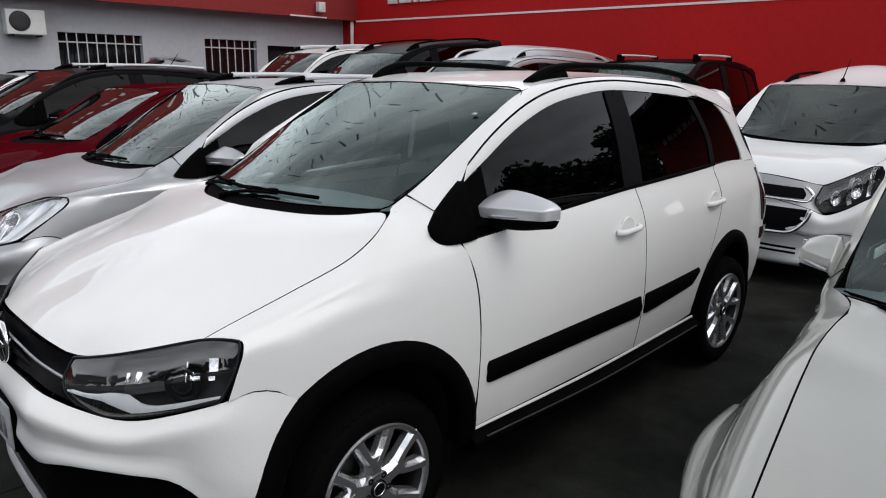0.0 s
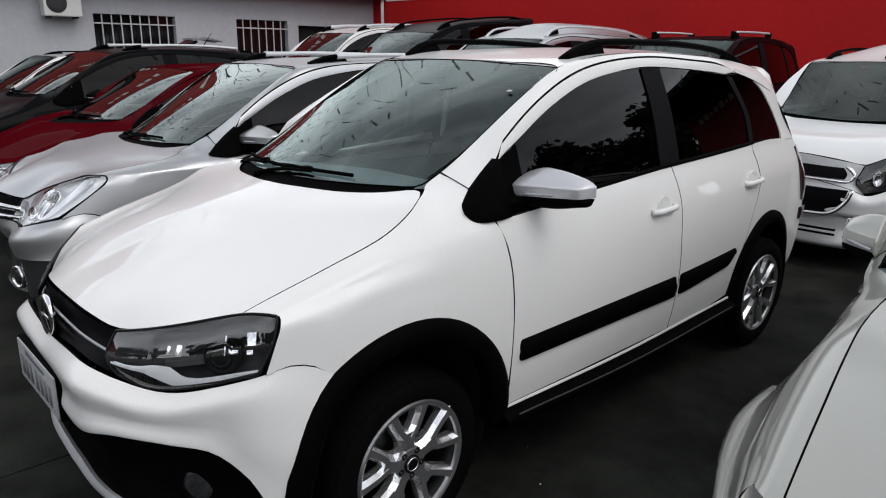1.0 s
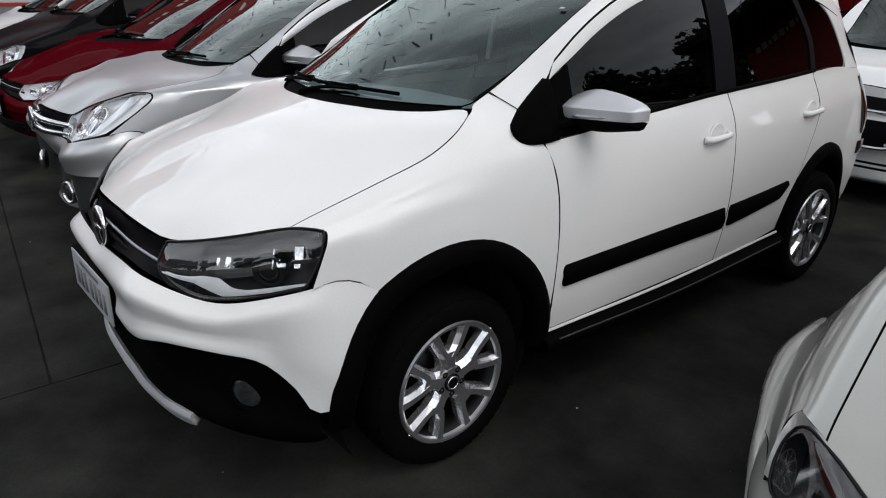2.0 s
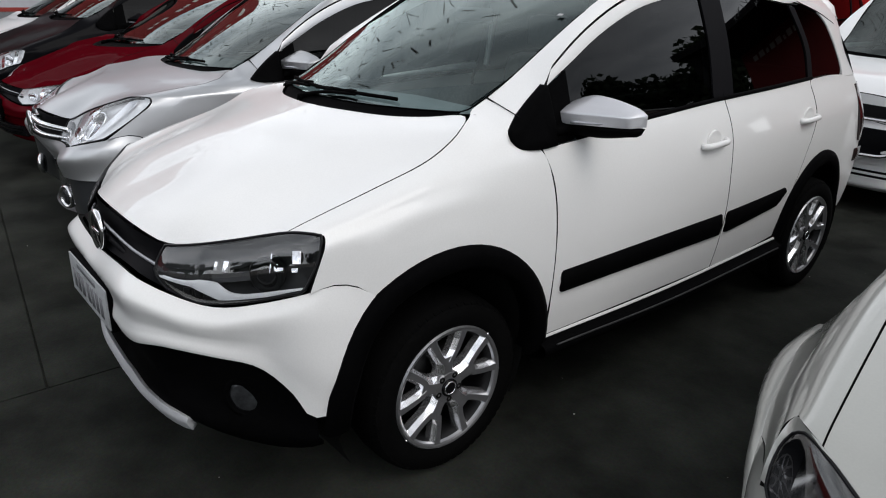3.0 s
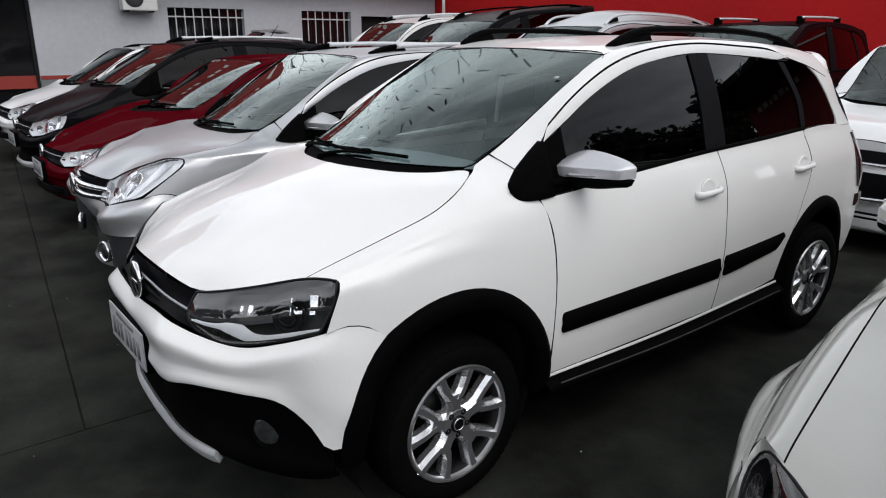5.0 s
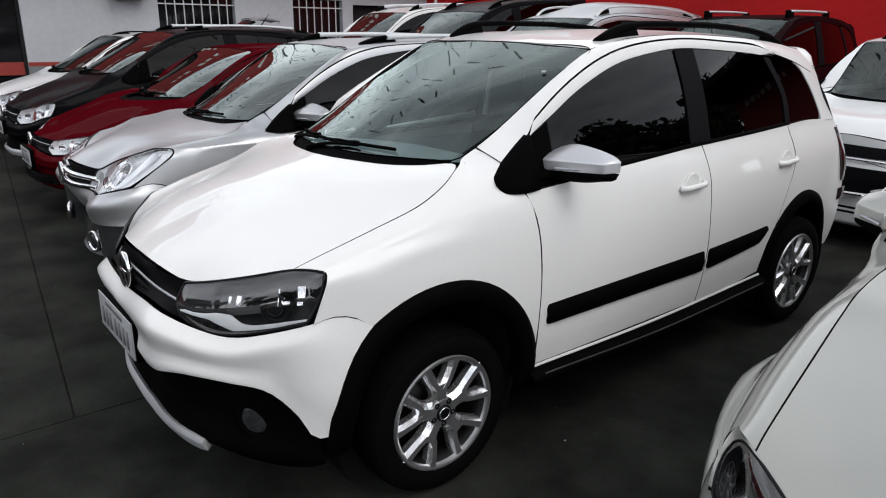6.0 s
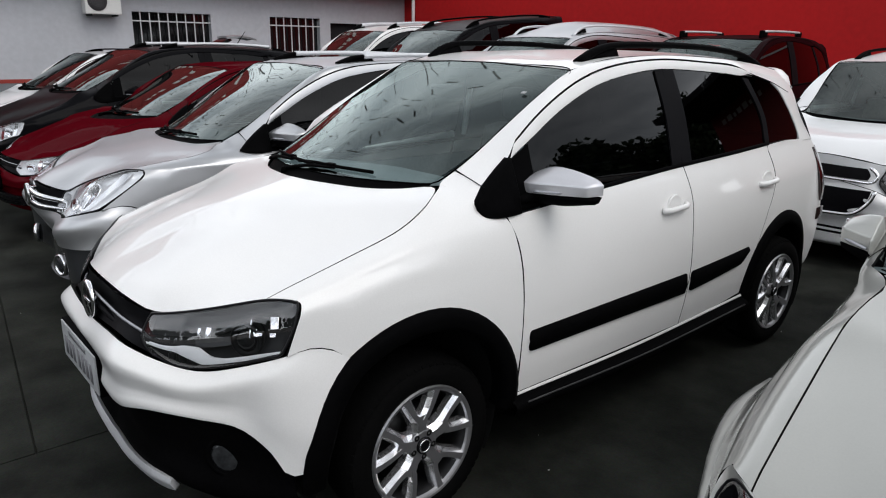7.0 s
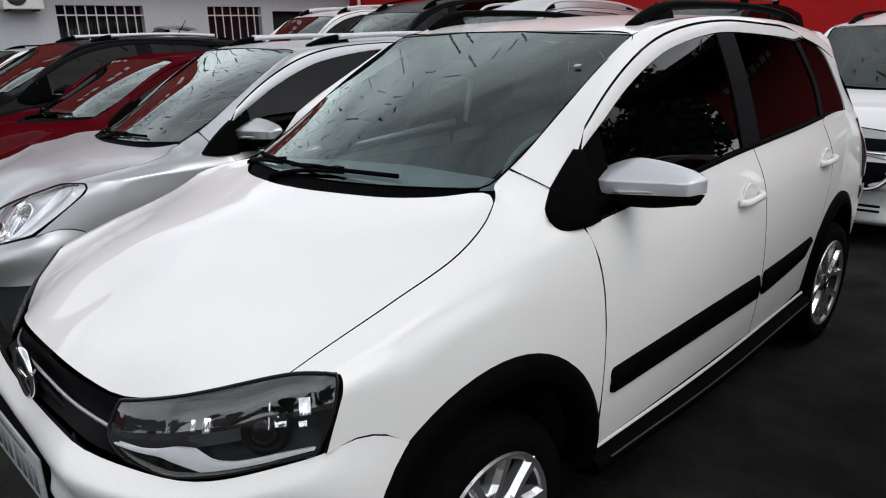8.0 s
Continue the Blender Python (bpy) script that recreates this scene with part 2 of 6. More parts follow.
def grid_bm(g, centre=None, gap=0.0, flange=0.0, dark_rim=False):
    """A mesh from a grid of points, its normals away from centre, its rim drawn in by gap and turned inwards by flange;
    dark_rim paints gap shade on the flange.
    """
    g = np.array(g, float)
    m, n = g.shape[:2]
    if gap:
        for a, b in ((0, 1), (-1, -2)):
            d = g[b] - g[a]
            g[a] = g[a] + d * np.minimum(0.45, gap / np.maximum(1e-6, np.linalg.norm(d, axis=1)))[:, None]
        for a, b in ((0, 1), (-1, -2)):
            d = g[:, b] - g[:, a]
            g[:, a] = g[:, a] + d * np.minimum(0.45, gap / np.maximum(1e-6, np.linalg.norm(d, axis=1)))[:, None]
    bm = bmesh.new()
    vs = [[bm.verts.new(g[i, j]) for j in range(n)] for i in range(m)]
    fs = []
    for i in range(m - 1):
        for j in range(n - 1):
            q = [vs[i][j], vs[i][j + 1], vs[i + 1][j + 1], vs[i + 1][j]]
            try:
                fs.append(bm.faces.new(q))
            except ValueError:
                pass
    bm.normal_update()
    if centre is not None:
        c = Vector(centre)
        s = sum(f.normal.dot(f.calc_center_median() - c) * f.calc_area() for f in fs)
        if s < 0:
            bmesh.ops.reverse_faces(bm, faces=fs)
            bm.normal_update()
    if flange:
        ring = [vs[0][j] for j in range(n)] + [vs[i][n - 1] for i in range(1, m)] + [vs[m - 1][j] for j in range(n - 2, -1, -1)] + [vs[i][0] for i in range(m - 2, 0, -1)]
        low = [bm.verts.new(v.co - v.normal * flange) for v in ring]
        k = len(ring)
        rim = set(ring)
        for i in range(k):
            try:
                f = bm.faces.new([ring[i], ring[(i + 1) % k], low[(i + 1) % k], low[i]])
                f.material_index = 1 if dark_rim else 0
                for e in f.edges:
                    if e.verts[0] in rim and e.verts[1] in rim:
                        e.smooth = False
            except ValueError:
                pass
    return bm


def tube_bm(points, radius, n=24, sides=8, closed=False, flat=1.0, bm=None, ends=True):
    """A round or flattened bar along a curve; radius may be a function of 0..1."""
    c = spl(points, n) if not closed else np.array(points, float)
    bm = bm or bmesh.new()
    rings = []
    k = len(c)
    for i in range(k):
        a = c[(i + 1) % k] if (closed or i < k - 1) else c[i]
        b = c[i - 1] if (closed or i > 0) else c[i]
        d = Vector(a - b).normalized()
        side = d.cross(Vector((0, 0, 1)))
        if side.length < 1e-3:
            side = Vector((1, 0, 0))
        side.normalize()
        up = side.cross(d).normalized()
        r = radius(i / max(1, k - 1)) if callable(radius) else radius
        rings.append([bm.verts.new(Vector(c[i]) + r * (math.cos(w) * side + flat * math.sin(w) * up))
                      for w in [2 * math.pi * j / sides for j in range(sides)]])
    for i in range(k if closed else k - 1):
        p, q = rings[i], rings[(i + 1) % k]
        for j in range(sides):
            bm.faces.new([p[j], p[(j + 1) % sides], q[(j + 1) % sides], q[j]])
    if ends and not closed:
        bm.faces.new(rings[0][::-1])
        bm.faces.new(rings[-1])
    bmesh.ops.recalc_face_normals(bm, faces=bm.faces[:])
    return bm


def lathe_bm(profile, sides=40, axis="x", centre=(0, 0, 0), bm=None, cap=True):
    """A turned shape: profile of (along, radius)."""
    bm = bm or bmesh.new()
    rings = []
    for a, r in profile:
        ring = []
        for j in range(sides):
            w = 2 * math.pi * j / sides
            c, s = r * math.cos(w), r * math.sin(w)
            p = {"x": (a, c, s), "y": (c, a, s), "z": (c, s, a)}[axis]
            ring.append(bm.verts.new(Vector(p) + Vector(centre)))
        rings.append(ring)
    for p, q in zip(rings, rings[1:]):
        for j in range(sides):
            bm.faces.new([p[j], p[(j + 1) % sides], q[(j + 1) % sides], q[j]])
    if cap and profile[0][1] > 1e-4:
        bm.faces.new(rings[0][::-1])
    if cap and profile[-1][1] > 1e-4:
        bm.faces.new(rings[-1])
    bmesh.ops.remove_doubles(bm, verts=bm.verts[:], dist=1e-5)
    bmesh.ops.recalc_face_normals(bm, faces=bm.faces[:])
    return bm


def prism_bm(outline, d, bevel=0.0, bm=None):
    """A flat outline (3D points in one plane) given the depth d (a vector)."""
    bm = bm or bmesh.new()
    a = [bm.verts.new(p) for p in outline]
    b = [bm.verts.new(Vector(p) + Vector(d)) for p in outline]
    k = len(a)
    fs = [bm.faces.new(a[::-1]), bm.faces.new(b)]
    for i in range(k):
        fs.append(bm.faces.new([a[i], a[(i + 1) % k], b[(i + 1) % k], b[i]]))
    bmesh.ops.recalc_face_normals(bm, faces=fs)
    if bevel:
        bmesh.ops.bevel(bm, geom=list({e for f in fs for e in f.edges}), offset=bevel, segments=2, affect="EDGES")
    return bm

# ---------------------------------------------------------------- cars


def side_x(y, z):
    """Half width of the flank at a place along the car and a height."""
    x = np.interp(z, (0.20, 0.30, 0.38, 0.47, 0.57, 0.66, 0.75, 0.84, 0.93, 0.98, 1.03, 1.10),
                  (0.78, 0.806, 0.828, 0.838, 0.843, 0.846, 0.846, 0.842, 0.832, 0.82, 0.803, 0.772))
    x = x - 0.035 * np.maximum(0, (y - 1.4) / 0.92) ** 2
    return x - 0.045 * np.maximum(0, -y / 0.45) ** 2


def glass_x(y, z):
    """Half width of the glass house."""
    d = np.maximum(0, z - 1.05)
    x = 0.783 - 0.30 * d - 0.12 * d**2 - 0.035 * np.maximum(0, (y - 1.4) / 0.95) ** 2
    return x - 0.035 * np.maximum(0, (0.6 - y) / 0.4) ** 2


def flank(bottom, right, top, left, n=20, m=14, fx=side_x, off=0.0):
    """A patch of the flank, its rim given as (along, height) curves."""
    c3 = [[(0, a, b) for a, b in c] for c in (bottom, right, top, left)]
    g = coons(*c3, n=n, m=m)
    g[..., 0] = fx(g[..., 1], g[..., 2]) + off
    return g


def arc(cy, cz, r, a0, a1, k=9):
    return [(cy + r * math.cos(radians(a)), cz + r * math.sin(radians(a))) for a in np.linspace(a0, a1, k)]


def mirror_x(g):
    g = np.array(g, float).copy()
    g[..., 0] *= -1
    return g


FRONT_ARCH = (-0.042, 0.362, 0.43)
REAR_ARCH = (2.425, 0.335, 0.42)
REF_Y = (-0.83, -0.45, 0.0, 0.1, 0.93, 1.45, 2.465, 3.3)
REF_Z = (0.0, 0.30, 0.75, 0.9, 1.09, 1.50, 1.62)


def ease(t):
    return t * t * (3 - 2 * t)


def make_warp(ys=REF_Y, zs=REF_Z, wide=1.0, nose=0.0, rake=0.0, snub=0.0, bulge=0.0, lamps=None, blunt=0.0, settle=0.0, lift=0.0, spread=0.0, droop=0.0, dome=0.0):
    def warp(p):
        if droop and p[1] < -0.1 and p[2] > 0.6:
            p = (p[0], p[1], p[2] - droop * min(1.0, (-0.1 - p[1]) / 0.55) * (1 - ease(min(1.0, abs(p[0]) / 0.72))) * min(1.0, (p[2] - 0.6) / 0.2))
        if dome and p[2] > 1.46:
            p = (p[0], p[1], p[2] + dome * max(0.0, 1 - (p[0] / 0.60) ** 2) * ease(min(1.0, max(0.0, (p[1] - 0.86) / 0.8))))
        if spread and p[2] > 1.04:
            k = min(1.0, max(0.0, (p[1] - 0.10) / 0.10)) * min(1.0, (p[2] - 1.04) / 0.05)
            p = (p[0] + math.copysign(spread * k * float(np.interp(abs(p[0]), (0, 0.40, 0.592, 0.79), (0, 0.3, 1.0, 0.0))), p[0]), p[1], p[2])
        if lift and p[2] > 1.2:
            p = (p[0], p[1], p[2] + lift * max(0.0, p[1] - 0.9) * min(1.0, (p[2] - 1.2) / 0.25))
        if blunt and p[1] < -0.25:
            w = (blunt if p[0] > 0 else 0.5 * blunt) * float(np.interp(abs(p[0]), (0, 0.15, 0.34, 0.5, 0.72), (0, 0.5, 1, 0.75, 0))) * min(1.0, (-0.25 - p[1]) / 0.33)
            p = (p[0] + math.copysign(w, p[0]), p[1] - 0.5 * w * (p[1] + 1.31), p[2] + 0.5 * w * (1.53 - p[2]))
        if settle:
            k = max(0.0, -p[0]) / 0.7
            if p[2] > 1.08:
                fade = min(1.0, (p[2] - 1.08) / 0.05) * max(0.0, min(1.0, (1.25 - p[1]) / 0.3))
                turn_in = (0.025 + 0.085 * ease(min(1.0, max(0.0, (p[1] - 0.35) / 0.5)))) * min(1.0, max(0.0, -p[0] - 0.30) / 0.30) ** 2
                p = (p[0] + fade * turn_in, p[1], p[2] - 0.22 * max(0.0, -p[0] - 0.595) * min(1.0, (p[2] - 1.08) / 0.05) * max(0.0, min(1.0, (1.0 - p[1]) / 0.3)))
            tuck = 1.0 if snub else 0.1
            p = (p[0] + tuck * settle * 1.2 * k, p[1] + tuck * settle * 0.9 * k * min(1.0, max(0.0, (-p[1] - 0.3) / 0.3)), p[2] - settle * k * min(1.0, max(0.0, (p[2] - 0.5) / 0.4)) * max(0.0, 1 - max(0.0, p[2] - 1.1) / 0.35))
        if snub and p[1] < -0.5:
            low = min(1.0, max(0.0, (0.46 - p[2]) / 0.14))
            reach = 0.40 + 0.20 * low
            p = (p[0], p[1] + snub * (1 + low) * max(0.0, 1 - (p[0] / reach) ** 2) * min(1.0, (-0.5 - p[1]) / 0.12), p[2])
        if lamps and p[1] < 0.1 and p[2] < 1.0:
            k = min(1.0, (0.1 - p[1]) / 0.4)
            p = (p[0] * (1 - k) + k * math.copysign(float(np.interp(abs(p[0]), (0, 0.337, 0.778, 0.9), lamps)), p[0]), p[1], p[2])
        if bulge:
            p = (p[0] + math.copysign(bulge, p[0]) * min(1.0, max(0.0, (abs(p[0]) - 0.45) / 0.3)) * math.exp(-((p[1] - 0.02) / 0.38) ** 2 - ((p[2] - 0.70) / 0.15) ** 2), p[1], p[2])
        if rake:
            lean = min(0.0, max(-0.18, (p[2] - 0.88) * 1.1)) * min(1.0, max(0.0, -p[1] / 0.4)) * ease(min(1.0, max(0.0, (abs(p[0]) - 0.30) / 0.46)))
            p = (p[0], p[1] + rake * lean, p[2])
        over = min(0.0, p[1] - REF_Y[0]) + max(0.0, p[1] - REF_Y[-1])
        high = max(0.0, p[2] - REF_Z[-1])
        return Vector((p[0] * wide * (1 - nose * max(0.0, 0.25 - p[1])), float(np.interp(p[1], REF_Y, ys)) + over, float(np.interp(p[2], REF_Z, zs)) + high))
    return warp


def wheel_template():
    """A wheel of radius 0.30 standing at the origin, its face towards +x: brake disc, tyre, barrel, rim with forked spokes, cap."""
    root = part("wheel", lathe_bm([(-0.10, 0.05), (-0.10, 0.128), (-0.085, 0.128), (-0.082, 0.03)], 32), STEEL, None)
    part("hub_carrier", lathe_bm([(-0.19, 0.09), (-0.13, 0.09), (-0.125, 0.05), (-0.05, 0.05)], 20), UNDER, root)
    tyre = lathe_bm([(-0.19, 0.20), (-0.195, 0.235), (-0.185, 0.275), (-0.165, 0.294), (-0.12, 0.300), (-0.07, 0.300), (-0.025, 0.294),
                     (-0.004, 0.276), (0.002, 0.250), (0.000, 0.225), (-0.010, 0.204), (-0.03, 0.198)], 64, cap=False)
    part("tyre", tyre, RUBBER, root)
    tread = bmesh.new()
    for k in range(60):
        w = 2 * math.pi * k / 60
        for a, b in ((-0.032, -0.006), (-0.184, -0.158)):
            r0, r1 = (0.291, 0.279) if a > -0.1 else (0.279, 0.291)
            q = [(a, r0, -0.012), (b, r1, -0.010), (b, r1, 0.010), (a, r0, 0.012)]
            vs = [tread.verts.new((x, (r + 0.0035) * math.cos(w) - t * math.sin(w), (r + 0.0035) * math.sin(w) + t * math.cos(w))) for x, r, t in q]
            vi = [tread.verts.new((x, (r - 0.006) * math.cos(w) - t * math.sin(w), (r - 0.006) * math.sin(w) + t * math.cos(w))) for x, r, t in q]
            tread.faces.new(vs)
            for i in range(4):
                tread.faces.new([vs[i], vi[i], vi[(i + 1) % 4], vs[(i + 1) % 4]])
    bmesh.ops.recalc_face_normals(tread, faces=tread.faces[:])
    part("tread", tread, RUBBER, root, smooth=False)["kind"] = "stuff"
    # painted near-black to stand for the shaded depth of the wheel
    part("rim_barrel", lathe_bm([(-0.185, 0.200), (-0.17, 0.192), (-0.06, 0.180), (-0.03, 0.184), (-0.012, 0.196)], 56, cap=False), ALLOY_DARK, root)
    rim = lathe_bm([(-0.014, 0.190), (-0.006, 0.194), (-0.002, 0.200), (0.000, 0.207), (-0.008, 0.212), (-0.02, 0.206)], 56, cap=False)
    for k in range(5):
        w = 2 * math.pi * k / 5 + math.pi / 2 + 0.06
        cw, sw = math.cos(w), math.sin(w)
        sides, face = bmesh.new(), bmesh.new()

        def at(bm, r, t, x):
            return bm.verts.new((x, r * cw - t * sw, r * sw + t * cw))
        # stem, then two branches: a flat face between sloping flanks
        secs = [[(0.030, 0.0, 0.036), (0.070, 0.0, 0.032), (0.112, 0.0, 0.044)]]
        for s in (-1, 1):
            secs.append([(0.094, s * 0.014, 0.024), (0.128, s * 0.036, 0.021), (0.164, s * 0.053, 0.022), (0.197, s * 0.066, 0.027)])
        for sec in secs:
            old = None
            for r, off, wid in sec:
                x = -0.016 + 0.012 * min(1, r / 0.19) + (0.0008 if len(sec) > 3 else 0)
                left = [at(sides, r, off - wid * 1.06, x - 0.040), at(sides, r, off - wid * 1.0, x - 0.016), at(sides, r, off - wid * 0.50, x)]
                right = [at(sides, r, off + wid * 0.50, x), at(sides, r, off + wid * 1.0, x - 0.016), at(sides, r, off + wid * 1.06, x - 0.040)]
                top = [at(face, r, off - wid * 0.50, x), at(face, r, off + wid * 0.50, x)]
                if old:
                    for i in range(2):
                        sides.faces.new([old[0][i], old[0][i + 1], left[i + 1], left[i]])
                        sides.faces.new([old[1][i], old[1][i + 1], right[i + 1], right[i]])
                    face.faces.new([old[2][0], old[2][1], top[1], top[0]])
                old = (left, right, top)
        for bm in (sides, face):
            bmesh.ops.recalc_face_normals(bm, faces=bm.faces[:])
        # light and dark reflections are painted: bright sides, dimmed face
        part("spoke", sides, ALLOY, root, "forked alloy spoke, bevelled sides coloured bright as if sky-lit", smooth=False)
        part("spoke_face", face, ALLOY_DIM, root, "spoke face, its dark reflection put into the colour", smooth=False)
    lathe_bm([(-0.05, 0.056), (-0.016, 0.056), (-0.012, 0.050), (-0.012, 0.0)], 30, bm=rim)
    bmesh.ops.recalc_face_normals(rim, faces=rim.faces[:])
    part("rim", rim, ALLOY_DIM, root, "dimmed alloy rim for five forked spokes", smooth=False)
    cap = part("centre_cap", lathe_bm([(-0.014, 0.030), (-0.006, 0.030), (-0.004, 0.026), (-0.004, 0.0)], 24), GLOSSBLACK, root, "dark centre cap with a light ring")
    part("cap_ring", lathe_bm([(-0.005, 0.0235), (-0.0025, 0.0235), (-0.0025, 0.0195), (-0.005, 0.0195)], 24, cap=False), ALLOY, cap)
    for k in range(5):
        w = 2 * math.pi * (k + 0.5) / 5 + math.pi / 2 + 0.06
        part("wheel_bolt", lathe_bm([(-0.04, 0.011), (-0.011, 0.011), (-0.0105, 0.007), (-0.014, 0.0)], 8,
                                    centre=(0, 0.043 * math.cos(w), 0.043 * math.sin(w))), STEEL, root)
    return root


def car_body(name, label, coat, at, warp=None, wheel=None, front="bars", rails=None, cladding=True, mirror_mat=None, cabin=FABRIC,
             skip=(), tyre=0.30, lamp_style="dark", group="", bumper=None, aerial=None, tailgate=None, mirror_fit=(1.0, 0.0, 0.0), glass=None, fog_at=0.575, fog_z=0.385, round_lamp=False):
    """A five-door car built panel by panel; its origin lies on the ground under the front axle, its nose towards -y."""
    root = tagged(new(name), label, "car", group)
    root.location = (at[0], at[1], 0)
    if len(at) > 2:
        root.rotation_euler = (0, 0, radians(at[2]))
    warp = warp or make_warp()
    MID = (0, 1.2, 0.65)
    mirror_mat = mirror_mat or coat
    clad = PLASTIC if cladding else coat
    sport = lamp_style == "dark"
    screen = glass or WINDSCREEN
    bumper = bumper or ("deep" if cladding else "plain")

    def put(pname, bm, mat, parent=None, plabel="", smooth=True):
        for v in bm.verts:
            v.co = warp(v.co)
        return part(pname, bm, mat, parent or root, plabel, smooth)

    def stiff(pname, bm, mat, at_, parent=None, plabel="", smooth=True):
        """A part that keeps its shape and is only moved with its place on the car."""
        d = warp(Vector(at_)) - Vector(at_)
        for v in bm.verts:
            v.co += d
        return part(pname, bm, mat, parent or root, plabel, smooth)

    def panel(pname, g, mat, parent=None, plabel="", gap=0.0026, flange=0.016, twin=False):
        rim = gap > 0.0015
        ob = put(pname, grid_bm(g, MID, gap, flange, rim), mat, parent, plabel)
        if twin:
            put(pname, grid_bm(mirror_x(g), MID, gap, flange, rim), mat, parent, plabel)
        return ob

    def pair(pname, make, mat, parent=None, plabel="", smooth=True):
        """The same small part on both flanks."""
        obs = []
        for s in (1, -1):
            bm = make()
            if s < 0:
                for v in bm.verts:
                    v.co.x *= -1
                bmesh.ops.reverse_faces(bm, faces=bm.faces[:])
            obs.append(put(pname, bm, mat, parent, plabel, smooth))
        return obs

    fy, fz, fr = FRONT_ARCH
    ry, rz, rr = REAR_ARCH

    # bonnet
    edge = [(0, -0.757, 0.828), (0.2, -0.728, 0.812), (0.34, -0.665, 0.792), (0.55, -0.58, 0.848), (0.711, -0.492, 0.899)]
    g = loft([both(edge),
              both([(0, -0.69, 0.868), (0.2, -0.665, 0.860), (0.36, -0.60, 0.848), (0.56, -0.52, 0.876), (0.714, -0.43, 0.918)]),
              both([(0, -0.42, 0.966), (0.25, -0.41, 0.962), (0.42, -0.38, 0.950), (0.60, -0.32, 0.948), (0.722, -0.237, 0.972)]),
              both([(0, -0.20, 1.036), (0.25, -0.18, 1.034), (0.45, -0.15, 1.026), (0.62, -0.10, 1.020), (0.727, -0.05, 1.028)]),
              both([(0, -0.075, 1.062), (0.25, -0.045, 1.066), (0.45, -0.005, 1.068), (0.62, 0.045, 1.076), (0.718, 0.050, 1.078)]),
              both([(0, 0.000, 1.078), (0.20, 0.025, 1.082), (0.38, 0.068, 1.088), (0.50, 0.128, 1.098), (0.582, 0.180, 1.112), (0.636, 0.166, 1.116), (0.690, 0.115, 1.112)])], 41, 22)
    panel("hood", g, coat)

    # wings
    low = [(-0.482, 0.752), (-0.42, 0.765), (-0.36, 0.752), (-0.285, 0.705)] + arc(fy, fz, fr, 118, 6, 11) + [(0.389, 0.36), (0.390, 0.335)]
    low = [(float(side_x(a, b)), a, b) for a, b in low]
    shoulder = [(0.779, -0.426, 0.893), (0.800, -0.25, 0.926), (0.812, -0.05, 0.960), (0.814, 0.15, 0.995), (0.803, 0.335, 1.026)]
    ledge = [(0.772, -0.440, 0.899), (0.792, -0.245, 0.944), (0.799, -0.05, 0.985), (0.795, 0.12, 1.020), (0.766, 0.218, 1.054)]
    mid = [(0.752, -0.462, 0.903), (0.770, -0.24, 0.962), (0.776, -0.05, 1.008), (0.772, 0.12, 1.052), (0.760, 0.20, 1.082), (0.745, 0.280, 1.120)]
    seam = [(0.711, -0.492, 0.899), (0.714, -0.43, 0.918), (0.722, -0.237, 0.972), (0.727, -0.05, 1.028), (0.718, 0.050, 1.078), (0.690, 0.115, 1.112), (0.645, 0.172, 1.119), (0.604, 0.215, 1.128), (0.592, 0.288, 1.156)]
    k = 36
    rows = [spl(c, k) for c in (low, low, low, low, shoulder, ledge, mid, seam)]
    for q, f in ((1, 0.30), (2, 0.60), (3, 0.84)):
        rows[q] = rows[0] * (1 - f) + rows[4] * f
        rows[q][:, 1] += np.linspace(0, 1, k) ** 6 * (float(np.interp(rows[q][-1, 2], (0.376, 0.648, 0.78, 0.893, 0.97, 1.028), (0.391, 0.393, 0.389, 0.3775, 0.357, 0.333))) - rows[q][-1, 1])
        rows[q][:, 0] = side_x(rows[q][:, 1], rows[q][:, 2])
    g = np.array([spl([r[i] for r in rows], 30) for i in range(k)]).transpose(1, 0, 2)
    for _ in range(3):
        g[1:-1, 1:-1] = 0.5 * g[1:-1, 1:-1] + 0.25 * (g[:-2, 1:-1] + g[2:, 1:-1])
    panel("fender", g, coat, twin=True)

    # doors
    b_seam = [(1.440, 0.376), (1.464, 0.610), (1.452, 0.80), (1.446, 0.95), (1.424, 1.090)]
    g = flank([(0.392, 0.376), (0.9, 0.374), (1.440, 0.376)], b_seam, [(0.333, 1.028), (0.63, 1.044), (1.0, 1.070), (1.424, 1.090)],
              [(0.392, 0.376), (0.394, 0.648), (0.390, 0.78), (0.378, 0.893), (0.358, 0.97), (0.333, 1.028)], 26, 22)
    fdoor = panel("front_door", g, coat)
    fdoor_r = panel("front_door", mirror_x(g), coat)
    g = flank([(1.440, 0.376), (1.7, 0.380), (2.008, 0.398)], [(2.008, 0.398), (2.03, 0.478), (2.118, 0.632), (2.19, 0.777), (2.272, 0.936), (2.243, 1.115)],
              [(1.424, 1.090), (1.8, 1.104), (2.243, 1.115)], b_seam, 22, 22)
    rdoor = panel("rear_door", g, coat)
    rdoor_r = panel("rear_door", mirror_x(g), coat)
    for door, door_r, hy, hz in ((fdoor, fdoor_r, 1.298, 0.935), (rdoor, rdoor_r, 2.162, 0.945)):
        hx = float(side_x(hy, hz))

        def handle():
            bm = tube_bm([(hx + 0.002, hy - 0.085, hz - 0.004), (hx + 0.022, hy - 0.068, hz - 0.003), (hx + 0.027, hy, hz), (hx + 0.022, hy + 0.068, hz + 0.003), (hx + 0.002, hy + 0.085, hz + 0.004)],
                         0.0115, 18, 8, flat=1.15)
            return bm

